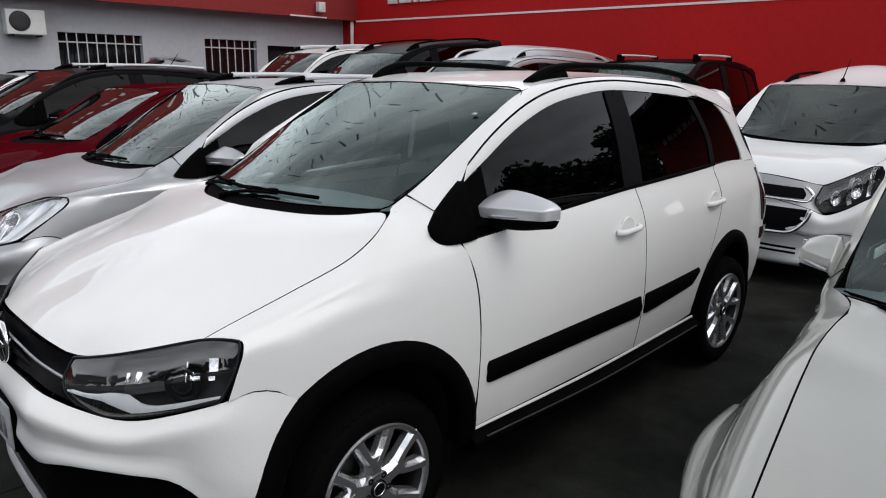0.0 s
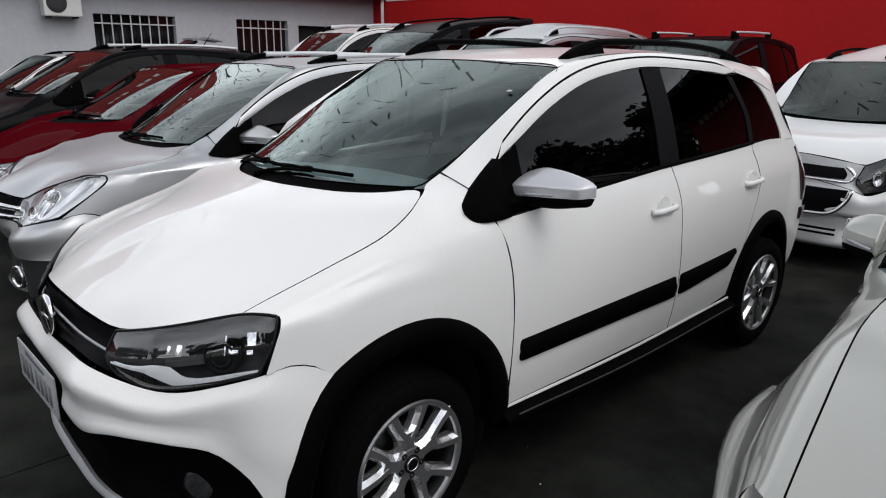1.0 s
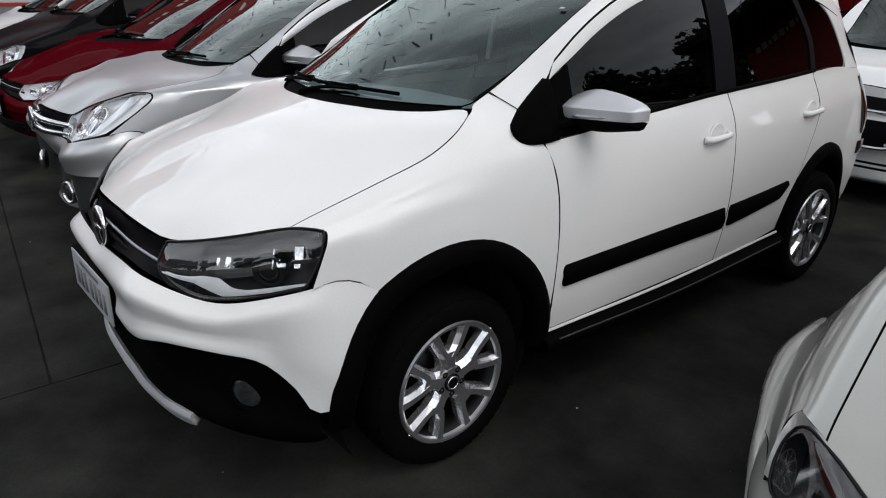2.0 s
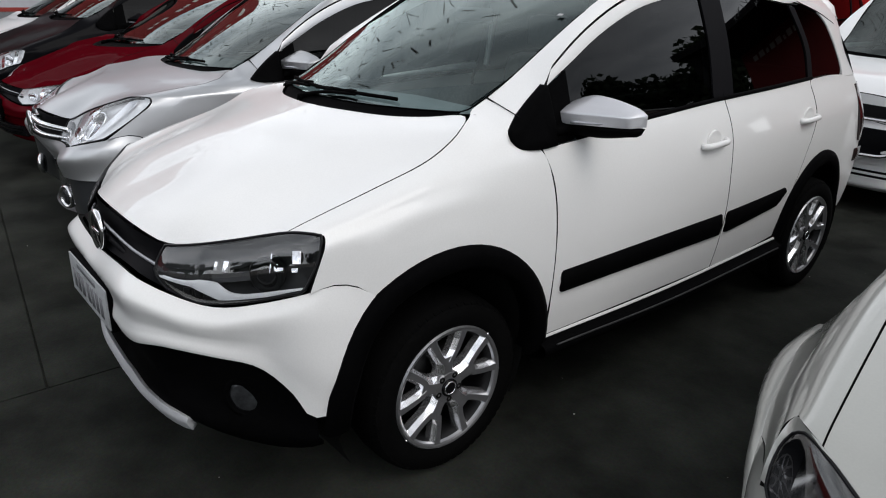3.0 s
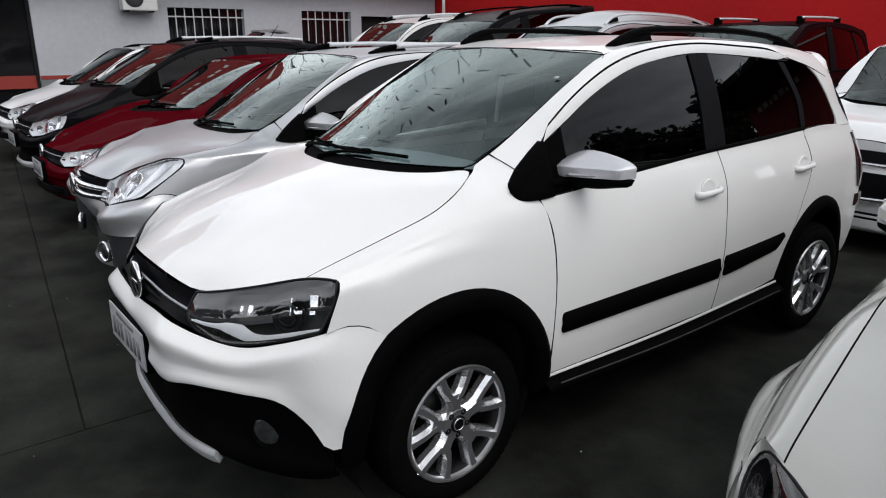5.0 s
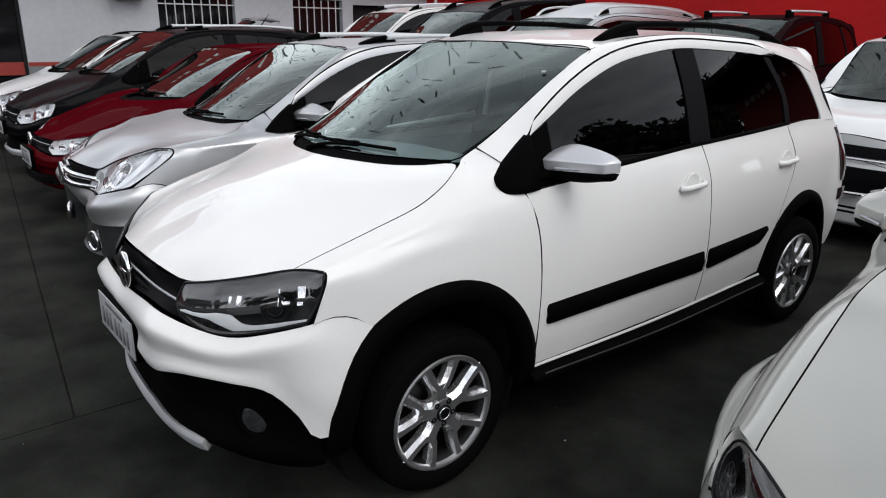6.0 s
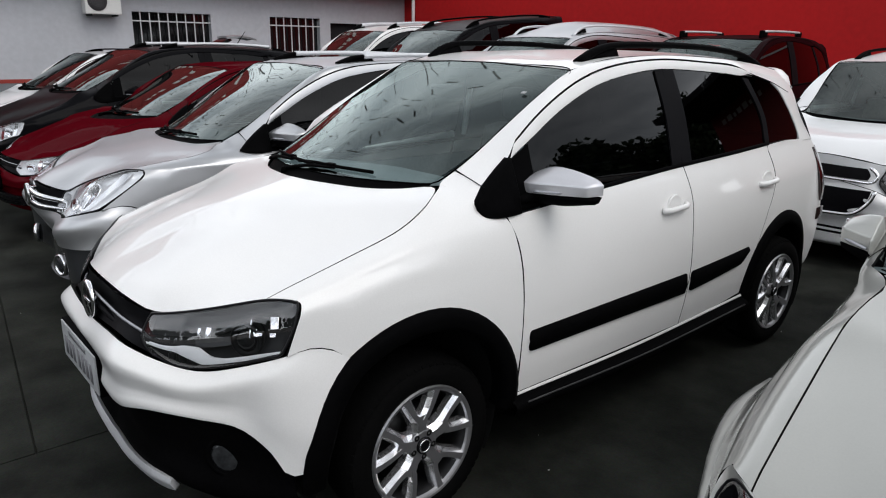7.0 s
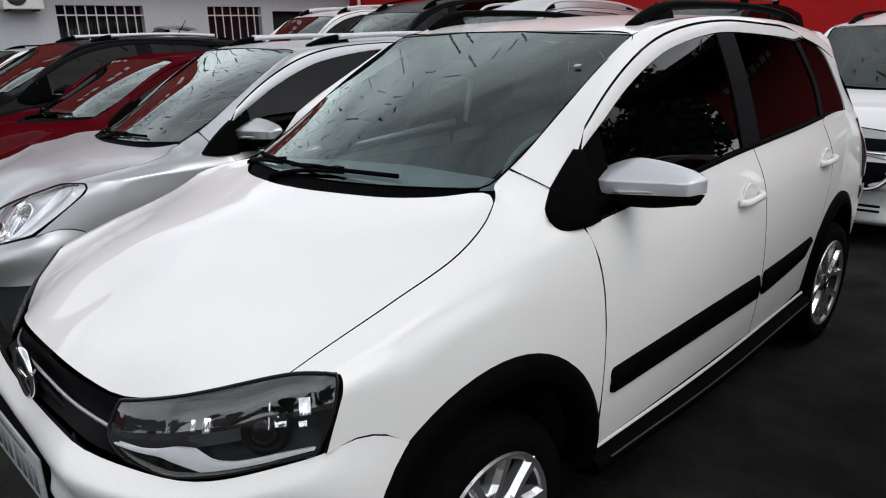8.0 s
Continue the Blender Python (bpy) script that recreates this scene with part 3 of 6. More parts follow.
        def cup():
            return lathe_bm([(-0.006, 0.054), (0.0015, 0.052), (0.0005, 0.046), (-0.001, 0.03), (-0.0015, 0.0)], 28, centre=(hx, hy + 0.005, hz))
        for s, d in ((1, door), (-1, door_r)):
            for nm, mk in (("door_handle", handle), ("handle_recess", cup)):
                bm = mk()
                if s < 0:
                    for v in bm.verts:
                        v.co.x *= -1
                    bmesh.ops.reverse_faces(bm, faces=bm.faces[:])
                put(nm, bm, coat, d)

    # rear quarter
    start = (2.118, 0.632)
    g = flank([start] + arc(ry, rz, rr, 128, 3, 9) + [(2.93, 0.345), (3.0, 0.345)], [(3.0, 0.345), (3.055, 0.50), (3.05, 0.70), (2.985, 0.90), (2.90, 1.09)],
              [(2.245, 1.115), (2.5, 1.118), (2.76, 1.102), (2.90, 1.09)], [start, (2.19, 0.777), (2.274, 0.936), (2.245, 1.115)], 30, 20)
    panel("quarter_panel", g, coat, twin=True)

    # glass house: pillars and roof sides
    inner = [(0.592, 0.291, 1.158), (0.594, 0.402, 1.221), (0.597, 0.521, 1.297), (0.600, 0.689, 1.401), (0.600, 0.857, 1.484), (0.585, 1.089, 1.522), (0.570, 1.438, 1.538),
             (0.560, 1.937, 1.530), (0.545, 2.39, 1.500), (0.53, 2.735, 1.456)]
    frame_line = [(0.279, 1.121), (0.349, 1.164), (0.409, 1.202), (0.426, 1.242), (0.465, 1.271), (0.565, 1.332), (0.690, 1.392), (0.837, 1.448), (0.987, 1.487), (1.181, 1.514),
                  (1.446, 1.527), (1.790, 1.514), (2.055, 1.497), (2.224, 1.455), (2.46, 1.408), (2.66, 1.350)]
    outer = [(float(glass_x(p, q)) + 0.006, p, q) for p, q in frame_line]
    ia, oa = spl(inner, 44), spl(outer, 44)
    ca = 0.5 * (ia + oa)
    swell = np.minimum(1, np.linspace(0, 4, 44))
    ca[:, 2] += 0.007 * swell
    ca[:, 0] += 0.005 * swell
    g = np.array([spl([ia[i], ca[i], oa[i]], 8) for i in range(44)]).transpose(1, 0, 2)
    panel("roof_side", g, coat, twin=True)
    # thin black bar laid along the joint in place of its dark gap
    pair("pillar_joint", lambda: tube_bm([(0.600, 0.287, 1.1575), (0.675, 0.282, 1.141), (0.752, 0.277, 1.1225)], 0.0016, 8, 5), UNDER)
    # door frames: a strip under the seam
    fr_in = [(0.416, 1.203), (0.545, 1.268), (0.668, 1.328), (0.813, 1.385), (0.965, 1.431), (1.119, 1.458), (1.339, 1.481), (1.486, 1.483), (1.966, 1.458), (2.120, 1.446), (2.218, 1.457)]
    fr_out = [(0.414, 1.206), (0.429, 1.240), (0.468, 1.267), (0.567, 1.327), (0.692, 1.387), (0.838, 1.443), (0.988, 1.482), (1.181, 1.509), (1.446, 1.522), (1.790, 1.509), (2.055, 1.492), (2.19, 1.470), (2.232, 1.460)]
    fa = spl([(float(glass_x(p, q)) + 0.002, p, q) for p, q in fr_in], 36)
    fb = spl([(float(glass_x(p, q)) + 0.004, p, q) for p, q in fr_out], 36)
    g = np.array([fa, (fa + fb) / 2 + np.array([0.003, 0, 0]), fb])
    panel("door_frame", g, coat, twin=True, gap=0.002, flange=0.01)
    # rear pillar between quarter glass and tail
    pl = [(2.19, 1.455), (2.30, 1.440), (2.44, 1.412), (2.53, 1.372), (2.60, 1.305), (2.655, 1.225), (2.705, 1.128), (2.70, 1.095)]
    a = spl([(float(glass_x(p, q)), p, q) for p, q in pl], 20)
    b = spl([(0.604, 2.25, 1.474), (0.590, 2.50, 1.448), (0.586, 2.68, 1.412), (0.592, 2.775, 1.360), (0.632, 2.845, 1.21), (float(side_x(2.90, 1.09)), 2.90, 1.09)], 20)
    g = np.array([a, 0.5 * (a + b) + np.array([0.008, 0, 0.004]), b])
    panel("rear_pillar", g, coat, twin=True, gap=0.001)

    # side glass and black pillars
    belt = lambda p: float(np.interp(p, (0.2, 0.41, 0.86, 1.31, 1.48, 2.25, 2.49, 2.78), (1.046, 1.028, 1.062, 1.088, 1.094, 1.116, 1.118, 1.10)))
    def glass_strip(pname, bottom, right, top, left, mat, off, plabel="", gap=0.0):
        g = flank(bottom, right, top, left, 16, 12, glass_x, off)
        panel(pname, g, mat, plabel=plabel, gap=gap, flange=0.006, twin=True)
    glass_strip("front_side_window", [(0.50, belt(0.50)), (0.9, belt(0.9)), (1.350, belt(1.33))], [(1.350, belt(1.33)), (1.370, 1.30), (1.360, 1.481)],
                [(0.50, 1.243), (0.545, 1.266), (0.668, 1.326), (0.813, 1.384), (0.965, 1.430), (1.119, 1.457), (1.360, 1.481)], [(0.50, belt(0.50)), (0.50, 1.243)], TINT, -0.004, "dark tinted door glass")
    corner_rim = spl([(0.743, 0.401, 1.208), (0.752, 0.342, 1.171), (0.758, 0.291, 1.133), (0.763, 0.247, 1.099), (0.768, 0.225, 1.080), (0.775, 0.229, 1.055), (0.786, 0.247, 1.036), (0.797, 0.276, 1.029), (0.809, 0.335, 1.028), (0.806, 0.402, 1.031)], 40)

    def corner_trim():
        """A thin domed plate with a smooth outline, its back end straight."""
        outer = np.concatenate([corner_rim, [(0.785, 0.404, 1.10), (0.765, 0.404, 1.15)]])
        mid_ = np.array((0.776, 0.335, 1.09))
        bm = bmesh.new()
        rings = []
        for k_, dx in ((1.0, -0.028), (1.0, 0.004), (0.94, 0.008), (0.5, 0.007)):
            rings.append([bm.verts.new(mid_ + (p - mid_) * k_ + np.array((dx, 0, 0))) for p in outer])
        for lo_, hi_ in zip(rings, rings[1:]):
            for i in range(len(outer)):
                j = (i + 1) % len(outer)
                bm.faces.new([lo_[i], lo_[j], hi_[j], hi_[i]])
        bm.faces.new(rings[-1])
        bmesh.ops.recalc_face_normals(bm, faces=bm.faces[:])
        return bm
    pair("window_corner_trim", corner_trim, coat if "dark_corner" in skip else PLASTIC, plabel="" if "dark_corner" in skip else "black plastic window corner")
    glass_strip("sail_panel", [(0.390, 1.027), (0.506, 1.034)], [(0.506, 1.034), (0.506, 1.247)], [(0.411, 1.200), (0.506, 1.247)], [(0.390, 1.027), (0.404, 1.11), (0.411, 1.200)], PLASTIC, 0.005, "black plastic sail panel", 0.001)
    glass_strip("centre_pillar_trim", [(1.348, belt(1.33)), (1.424, belt(1.4))], [(1.424, belt(1.4)), (1.436, 1.30), (1.417, 1.482)], [(1.357, 1.480), (1.417, 1.482)],
                [(1.348, belt(1.33)), (1.368, 1.30), (1.357, 1.480)], PILLAR, 0.003, "satin black pillar cover", 0.001)
    glass_strip("centre_pillar_trim", [(1.429, belt(1.4)), (1.506, belt(1.48))], [(1.506, belt(1.48)), (1.520, 1.30), (1.504, 1.482)], [(1.422, 1.482), (1.504, 1.482)],
                [(1.429, belt(1.4)), (1.423, 1.30), (1.422, 1.482)], PILLAR, 0.001, "satin black pillar cover", 0.001)
    glass_strip("rear_side_window", [(1.504, belt(1.48)), (1.9, belt(1.9)), (2.235, belt(2.235))], [(2.235, belt(2.235)), (2.24, 1.25), (2.125, 1.438)],
                [(1.484, 1.482), (1.8, 1.470), (2.125, 1.438)], [(1.504, belt(1.48)), (1.500, 1.30), (1.484, 1.482)], TINT, -0.004, "dark tinted door glass")
    glass_strip("quarter_divider", [(2.232, belt(2.235)), (2.285, belt(2.28))], [(2.285, belt(2.28)), (2.29, 1.25), (2.185, 1.432)], [(2.122, 1.440), (2.185, 1.432)],
                [(2.232, belt(2.235)), (2.238, 1.25), (2.122, 1.440)], PILLAR, 0.002, "black window divider", 0.001)
    glass_strip("quarter_window", [(2.283, belt(2.28)), (2.5, belt(2.5)), (2.66, 1.100)], [(2.66, 1.100), (2.695, 1.127), (2.648, 1.235), (2.552, 1.354)],
                [(2.183, 1.442), (2.30, 1.436), (2.44, 1.411), (2.552, 1.354)], [(2.283, belt(2.28)), (2.288, 1.25), (2.183, 1.442)], TINT, -0.004, "dark tinted quarter glass")
    sx = lambda p: float(glass_x(p, belt(p)))

    def weather():
        return tube_bm([(sx(p) + 0.006, p, belt(p) + 0.002) for p in (0.52, 0.9, 1.33, 1.48, 1.9, 2.26)], 0.009, 30, 6)
    pair("belt_weatherstrip", weather, PLASTIC)

    # roof
    rc = [(0.902, 1.503), (1.15, 1.532), (1.5, 1.556), (2.0, 1.556), (2.45, 1.532), (2.88, 1.480)]
    re = [(0.600, 0.859, 1.486), (0.585, 1.091, 1.524), (0.570, 1.440, 1.540), (0.560, 1.939, 1.532), (0.545, 2.392, 1.502), (0.53, 2.737, 1.458)]
    curves = []
    for (p, q), e in zip(rc, re):
        curves.append(both([(0, p, q), (0.3, (p + e[1]) / 2, q - 0.006), (e[0], e[1], e[2])]))
    panel("roof", loft(curves, 25, 24), coat)
    g = loft([both([(0, 2.86, 1.484), (0.3, 2.84, 1.478), (0.545, 2.66, 1.462), (0.588, 2.72, 1.385)]), both([(0, 2.95, 1.475), (0.3, 2.925, 1.470), (0.548, 2.75, 1.455), (0.590, 2.74, 1.385)]),
              both([(0, 3.01, 1.458), (0.3, 2.975, 1.452), (0.550, 2.785, 1.438), (0.590, 2.75, 1.385)]), both([(0, 3.015, 1.440), (0.3, 2.98, 1.434), (0.552, 2.792, 1.415), (0.590, 2.76, 1.382)]),
              both([(0, 2.94, 1.425), (0.3, 2.90, 1.415), (0.570, 2.78, 1.355), (0.592, 2.77, 1.372)])], 25, 16)
    panel("roof_spoiler", g, coat, gap=0.0, flange=0.004)

    # windscreen
    wb = [(0, 0.060, 1.098), (0.22, 0.078, 1.104), (0.38, 0.112, 1.111), (0.50, 0.156, 1.116), (0.578, 0.200, 1.121)]
    wq = [(0, 0.290, 1.222), (0.3, 0.310, 1.223), (0.45, 0.338, 1.223), (0.591, 0.402, 1.221)]
    wm = [(0, 0.480, 1.318), (0.3, 0.489, 1.314), (0.45, 0.500, 1.308), (0.594, 0.521, 1.297)]
    wt = [(0, 0.896, 1.499), (0.3, 0.889, 1.496), (0.45, 0.876, 1.491), (0.597, 0.854, 1.482)]
    g = loft([both(wb), both(wq), both(wm), both(wt)], 33, 22)
    for _ in range(60):
        g[1:-1, 1:-1] = 0.5 * g[1:-1, 1:-1] + 0.125 * (g[:-2, 1:-1] + g[2:, 1:-1] + g[1:-1, :-2] + g[1:-1, 2:])
    panel("windscreen", g, screen, plabel="tinted windscreen", gap=0.001, flange=0.004)
    border = [(x, y + 0.004, z - 0.002) for x, y, z in both(wb)]
    edge_up = [(0.593, 0.294, 1.162), (0.595, 0.402, 1.220), (0.599, 0.521, 1.296), (0.602, 0.689, 1.400), (0.602, 0.858, 1.482)]
    put("windscreen_seal", tube_bm(border + edge_up + [(0.3, 0.893, 1.498), (0, 0.900, 1.501), (-0.3, 0.893, 1.498)] + [(-x, y, z) for x, y, z in edge_up[::-1]], 0.0026, 120, 6), PLASTIC)
    if "sticker" not in skip:
        bm = box_mesh(-0.010, 0.010, -0.007, 0.007, -0.001, 0.001)
        for v in bm.verts:
            v.co = Matrix.Rotation(math.atan2(0.185, 0.37), 4, "X") @ v.co + Vector((0.525, 0.684, 1.402))
        put("sticker", bm, PLATE, plabel="small white paper sticker")
    # cowl under the glass
    g = loft([both([(0, 0.004, 1.062), (0.20, 0.029, 1.067), (0.38, 0.072, 1.074), (0.50, 0.132, 1.085), (0.57, 0.180, 1.100)]),
              both([(0, 0.032, 1.074), (0.20, 0.052, 1.078), (0.38, 0.092, 1.088), (0.50, 0.144, 1.098), (0.572, 0.188, 1.108)]),
              both([(0, 0.066, 1.096), (0.22, 0.084, 1.102), (0.38, 0.118, 1.109), (0.50, 0.162, 1.114), (0.574, 0.204, 1.119)])], 31, 10)
    panel("cowl", g, PLASTIC, plabel="black plastic cowl panel", gap=0.0, flange=0.0)
    if "wipers" not in skip:
        for a in (-0.54, -0.20):
            def on_glass(x, up):
                """A place on the glass, up metres along it from its foot."""
                y0 = float(np.interp(abs(x), (0, 0.22, 0.38, 0.50, 0.578), (0.060, 0.078, 0.112, 0.156, 0.200)))
                z0 = float(np.interp(abs(x), (0, 0.22, 0.38, 0.50, 0.578), (1.098, 1.104, 1.111, 1.116, 1.121)))
                return (x, y0 + up * 0.89, z0 + up * 0.45 + 0.012)
            foot = on_glass(a, -0.02)
            w = put("wiper", tube_bm([(foot[0], foot[1], foot[2] - 0.012), on_glass(a + 0.16, 0.004), on_glass(a + 0.34, 0.020)], lambda t: 0.009 - 0.004 * t, 14, 6), PLASTIC, plabel="black wiper arm and blade")
            put("wiper_blade", tube_bm([on_glass(a + 0.06, 0.022), on_glass(a + 0.30, 0.030), on_glass(a + 0.54, 0.022)], 0.0055, 18, 6, flat=1.3), PLASTIC, w)
            put("blade_joint", box_mesh(a + 0.285, a + 0.325, on_glass(a + 0.3, 0.03)[1] - 0.012, on_glass(a + 0.3, 0.03)[1] + 0.012, on_glass(a + 0.3, 0.03)[2] - 0.008, on_glass(a + 0.3, 0.03)[2] + 0.010, 0.003), PLASTIC, w)
            put("wiper_pivot", lathe_bm([(-0.02, 0.020), (0.002, 0.018), (0.006, 0.010), (0.006, 0.0)], 14, "z", (foot[0], foot[1], foot[2] - 0.012)), PLASTIC, w)

    # nose: upper bumper skin, dark lower part
    top = [(0, -0.800, 0.700), (0.27, -0.775, 0.660), (0.40, -0.712, 0.618), (0.54, -0.638, 0.648), (0.69, -0.562, 0.712), (0.780, -0.483, 0.751), (0.807, -0.42, 0.767), (0.818, -0.36, 0.754), (0.829, -0.286, 0.706)]
    m1 = [(0, -0.832, 0.640), (0.27, -0.808, 0.608), (0.42, -0.752, 0.575), (0.56, -0.684, 0.598), (0.70, -0.598, 0.645), (0.790, -0.512, 0.668), (0.822, -0.44, 0.670), (0.832, -0.39, 0.648), (0.837, -0.355, 0.633)]
    m2 = [(0, -0.835, 0.568), (0.25, -0.815, 0.540), (0.42, -0.755, 0.522), (0.58, -0.672, 0.540), (0.71, -0.585, 0.546), (0.792, -0.515, 0.540), (0.822, -0.468, 0.540), (0.832, -0.448, 0.53), (0.836, -0.432, 0.520)]
    low = [(0, -0.818, 0.535), (0.22, -0.798, 0.490), (0.42, -0.735, 0.484), (0.58, -0.655, 0.503), (0.69, -0.582, 0.482), (0.758, -0.525, 0.432), (0.790, -0.490, 0.382), (0.800, -0.474, 0.358), (0.812, -0.466, 0.355)]
    if sport:
        top[1:5] = [(0.27, -0.775, 0.716), (0.40, -0.712, 0.682), (0.54, -0.638, 0.670), (0.69, -0.562, 0.714)]
        m1[:6] = [(0, -0.834, 0.658), (0.27, -0.808, 0.668), (0.42, -0.748, 0.640), (0.56, -0.676, 0.630), (0.70, -0.595, 0.668), (0.790, -0.508, 0.695)]
        m2 = [(0, -0.828, 0.590), (0.25, -0.808, 0.576), (0.42, -0.744, 0.576), (0.58, -0.662, 0.580), (0.71, -0.576, 0.588), (0.792, -0.510, 0.570), (0.822, -0.460, 0.552), (0.834, -0.436, 0.535), (0.838, -0.418, 0.522)]
        low[2:] = [(0.42, -0.735, 0.526), (0.58, -0.655, 0.538), (0.69, -0.582, 0.530), (0.758, -0.525, 0.462), (0.790, -0.490, 0.388), (0.802, -0.470, 0.386), (0.815, -0.448, 0.390)]
    if bumper == "high":
        top[1:5] = [(0.27, -0.778, 0.694), (0.40, -0.724, 0.688), (0.54, -0.652, 0.690), (0.69, -0.574, 0.716)]
        m1[1:5] = [(0.27, -0.810, 0.632), (0.42, -0.758, 0.626), (0.56, -0.688, 0.628), (0.70, -0.602, 0.648)]
    m2 = [(x, y + 0.012 * max(0.0, 1 - x / 0.78), z) for x, y, z in m2]
    m3 = [(a[0] * 0.35 + b[0] * 0.65, a[1] * 0.35 + b[1] * 0.65 - 0.012 * max(0.0, 1 - a[0] / 0.85), a[2] * 0.35 + b[2] * 0.65) for a, b in zip(m2, low)]
    if bumper == "high":
        m1 = [(x, y + 0.05 * max(0.0, 1 - (x / 0.6) ** 2), z) for x, y, z in m1]
        low = [(x, y + 0.004 + 0.075 * max(0.0, 1 - (x / 0.6) ** 2), max(z, 0.548)) for x, y, z in m2]
    g = loft([both(top), both(m1), both(low)] if bumper == "high" else [both(top), both(m1), both(m2), both(m3), both(low)], 61, 22)
    if bumper == "deep":
        # a crease under the lamps, a hollow below it and a flared lower lip
        g = loft([both(top), both(m1), both(m2), both(m3), both(low)], 61, 40)
        v = np.linspace(0, 1, g.shape[0])[:, None]
        side = np.clip((0.80 - np.abs(g[..., 0])) / 0.14, 0, 1) * np.clip((np.abs(g[..., 0]) - 0.10) / 0.2, 0, 1)
        push = np.interp(v, (0, 0.10, 0.27, 0.31, 0.5, 0.68, 0.80, 0.90, 0.96, 1), (0, 0.003, 0.007, 0.006, 0.000, -0.004, -0.0035, 0.000, 0.003, 0.003)) * side
        g[..., 0] += np.sign(g[..., 0]) * 0.5 * push
        g[..., 1] -= 0.85 * push
    panel("front_bumper", g, coat)
    l1 = [(0, -0.790, 0.530), (0.22, -0.772, 0.488), (0.42, -0.715, 0.480), (0.58, -0.640, 0.496), (0.69, -0.570, 0.474), (0.758, -0.515, 0.422), (0.790, -0.480, 0.374)]
    l2 = [(0, -0.770, 0.40), (0.22, -0.755, 0.385), (0.42, -0.690, 0.385), (0.58, -0.610, 0.385), (0.69, -0.545, 0.37), (0.758, -0.500, 0.35), (0.790, -0.470, 0.335)]
    l3 = [(0, -0.800, 0.285), (0.22, -0.785, 0.282), (0.42, -0.715, 0.285), (0.58, -0.630, 0.29), (0.69, -0.560, 0.30), (0.758, -0.505, 0.305), (0.790, -0.470, 0.31)]
    l4 = [(0, -0.740, 0.235), (0.22, -0.725, 0.235), (0.42, -0.665, 0.238), (0.58, -0.590, 0.245), (0.69, -0.53, 0.255), (0.758, -0.48, 0.27), (0.790, -0.455, 0.29)]
    if sport:
        l1[2:] = [(0.42, -0.715, 0.521), (0.58, -0.640, 0.532), (0.69, -0.570, 0.524), (0.758, -0.515, 0.455), (0.790, -0.480, 0.382)]
    if bumper == "high":
        l1 = [(x, y + 0.012, z - 0.004) for x, y, z in low[:7]] + [(0.834, -0.435, 0.546)]
        l2 = [(x, y - 0.03 + 0.09 * max(0.0, 1 - (x / 0.6) ** 2), z + 0.02) for x, y, z in l2]
        l3 = [(x, y + 0.09 * max(0.0, 1 - (x / 0.6) ** 2), z) for x, y, z in l3]
    lower_mat = {"deep": PLASTIC, "high": GREY_P}.get(bumper, coat)
    panel("bumper_lower", loft([both(l1), both(l2), both(l3), both(l4)], 49, 14), lower_mat, plabel="dark lower bumper" if lower_mat is not coat else "", gap=0.0, flange=0.01)
    if front == "split":
        for dz in (0.365, 0.395):
            put("intake_slat", tube_bm(both([(0, -0.846, dz), (0.16, -0.836, dz - 0.002), (0.27, -0.815, dz - 0.004)]), 0.008, 20, 6), PILLAR, plabel="thin black slat in the bumper")
    elif bumper == "plain":
        g = loft([both([(0, -0.842, 0.415), (0.25, -0.822, 0.41), (0.44, -0.752, 0.405)]), both([(0, -0.842, 0.36), (0.25, -0.822, 0.355), (0.46, -0.742, 0.35)]), both([(0, -0.836, 0.30), (0.25, -0.818, 0.30), (0.48, -0.722, 0.30)])], 25, 6)
        intake = panel("lower_intake", g, GLOSSBLACK, plabel="black lower air intake", gap=0.0, flange=0.03)
        for dz in (0.335, 0.38):
            put("intake_slat", tube_bm(both([(0, -0.848, dz), (0.25, -0.828, dz - 0.003), (0.45, -0.752, dz - 0.006)]), 0.006, 20, 6), PLASTIC, intake)
    if cladding and bumper == "deep":
        lip = loft([both([(0, -0.812, 0.300), (0.22, -0.796, 0.298), (0.40, -0.735, 0.300), (0.445, -0.712, 0.296)]), both([(0, -0.824, 0.275), (0.22, -0.808, 0.273), (0.40, -0.745, 0.275), (0.445, -0.722, 0.275)]),
                    both([(0, -0.805, 0.235), (0.22, -0.790, 0.235), (0.40, -0.730, 0.240), (0.44, -0.708, 0.245)])], 31, 8)
        panel("skid_lip", lip, SATIN, plabel="satin silver skid lip", gap=0.0, flange=0.02)

    def fog():
        return lathe_bm([(0.0, 0.052), (-0.012, 0.050), (-0.018, 0.038), (-0.020, 0.0)], 24, "y")
    for s in (1, -1):
        bm = fog()
        rot = Matrix.Rotation(radians(38 * s), 4, "Z")
        for v in bm.verts:
            v.co = rot @ v.co + Vector((s * fog_at, -0.606 - (0.575 - fog_at) * 0.85, fog_z))
        f = put("fog_lamp", bm, FOG, plabel="round fog lamp with a clear lens")
        bm = lathe_bm([(0.0, 0.066), (-0.016, 0.064), (-0.016, 0.053), (0.0, 0.052)], 24, "y")
        for v in bm.verts:
            v.co = rot @ v.co + Vector((s * fog_at, -0.608 - (0.575 - fog_at) * 0.85, fog_z))
        put("fog_lamp_ring", bm, CHROME if front == "chrome" else PLASTIC, f)


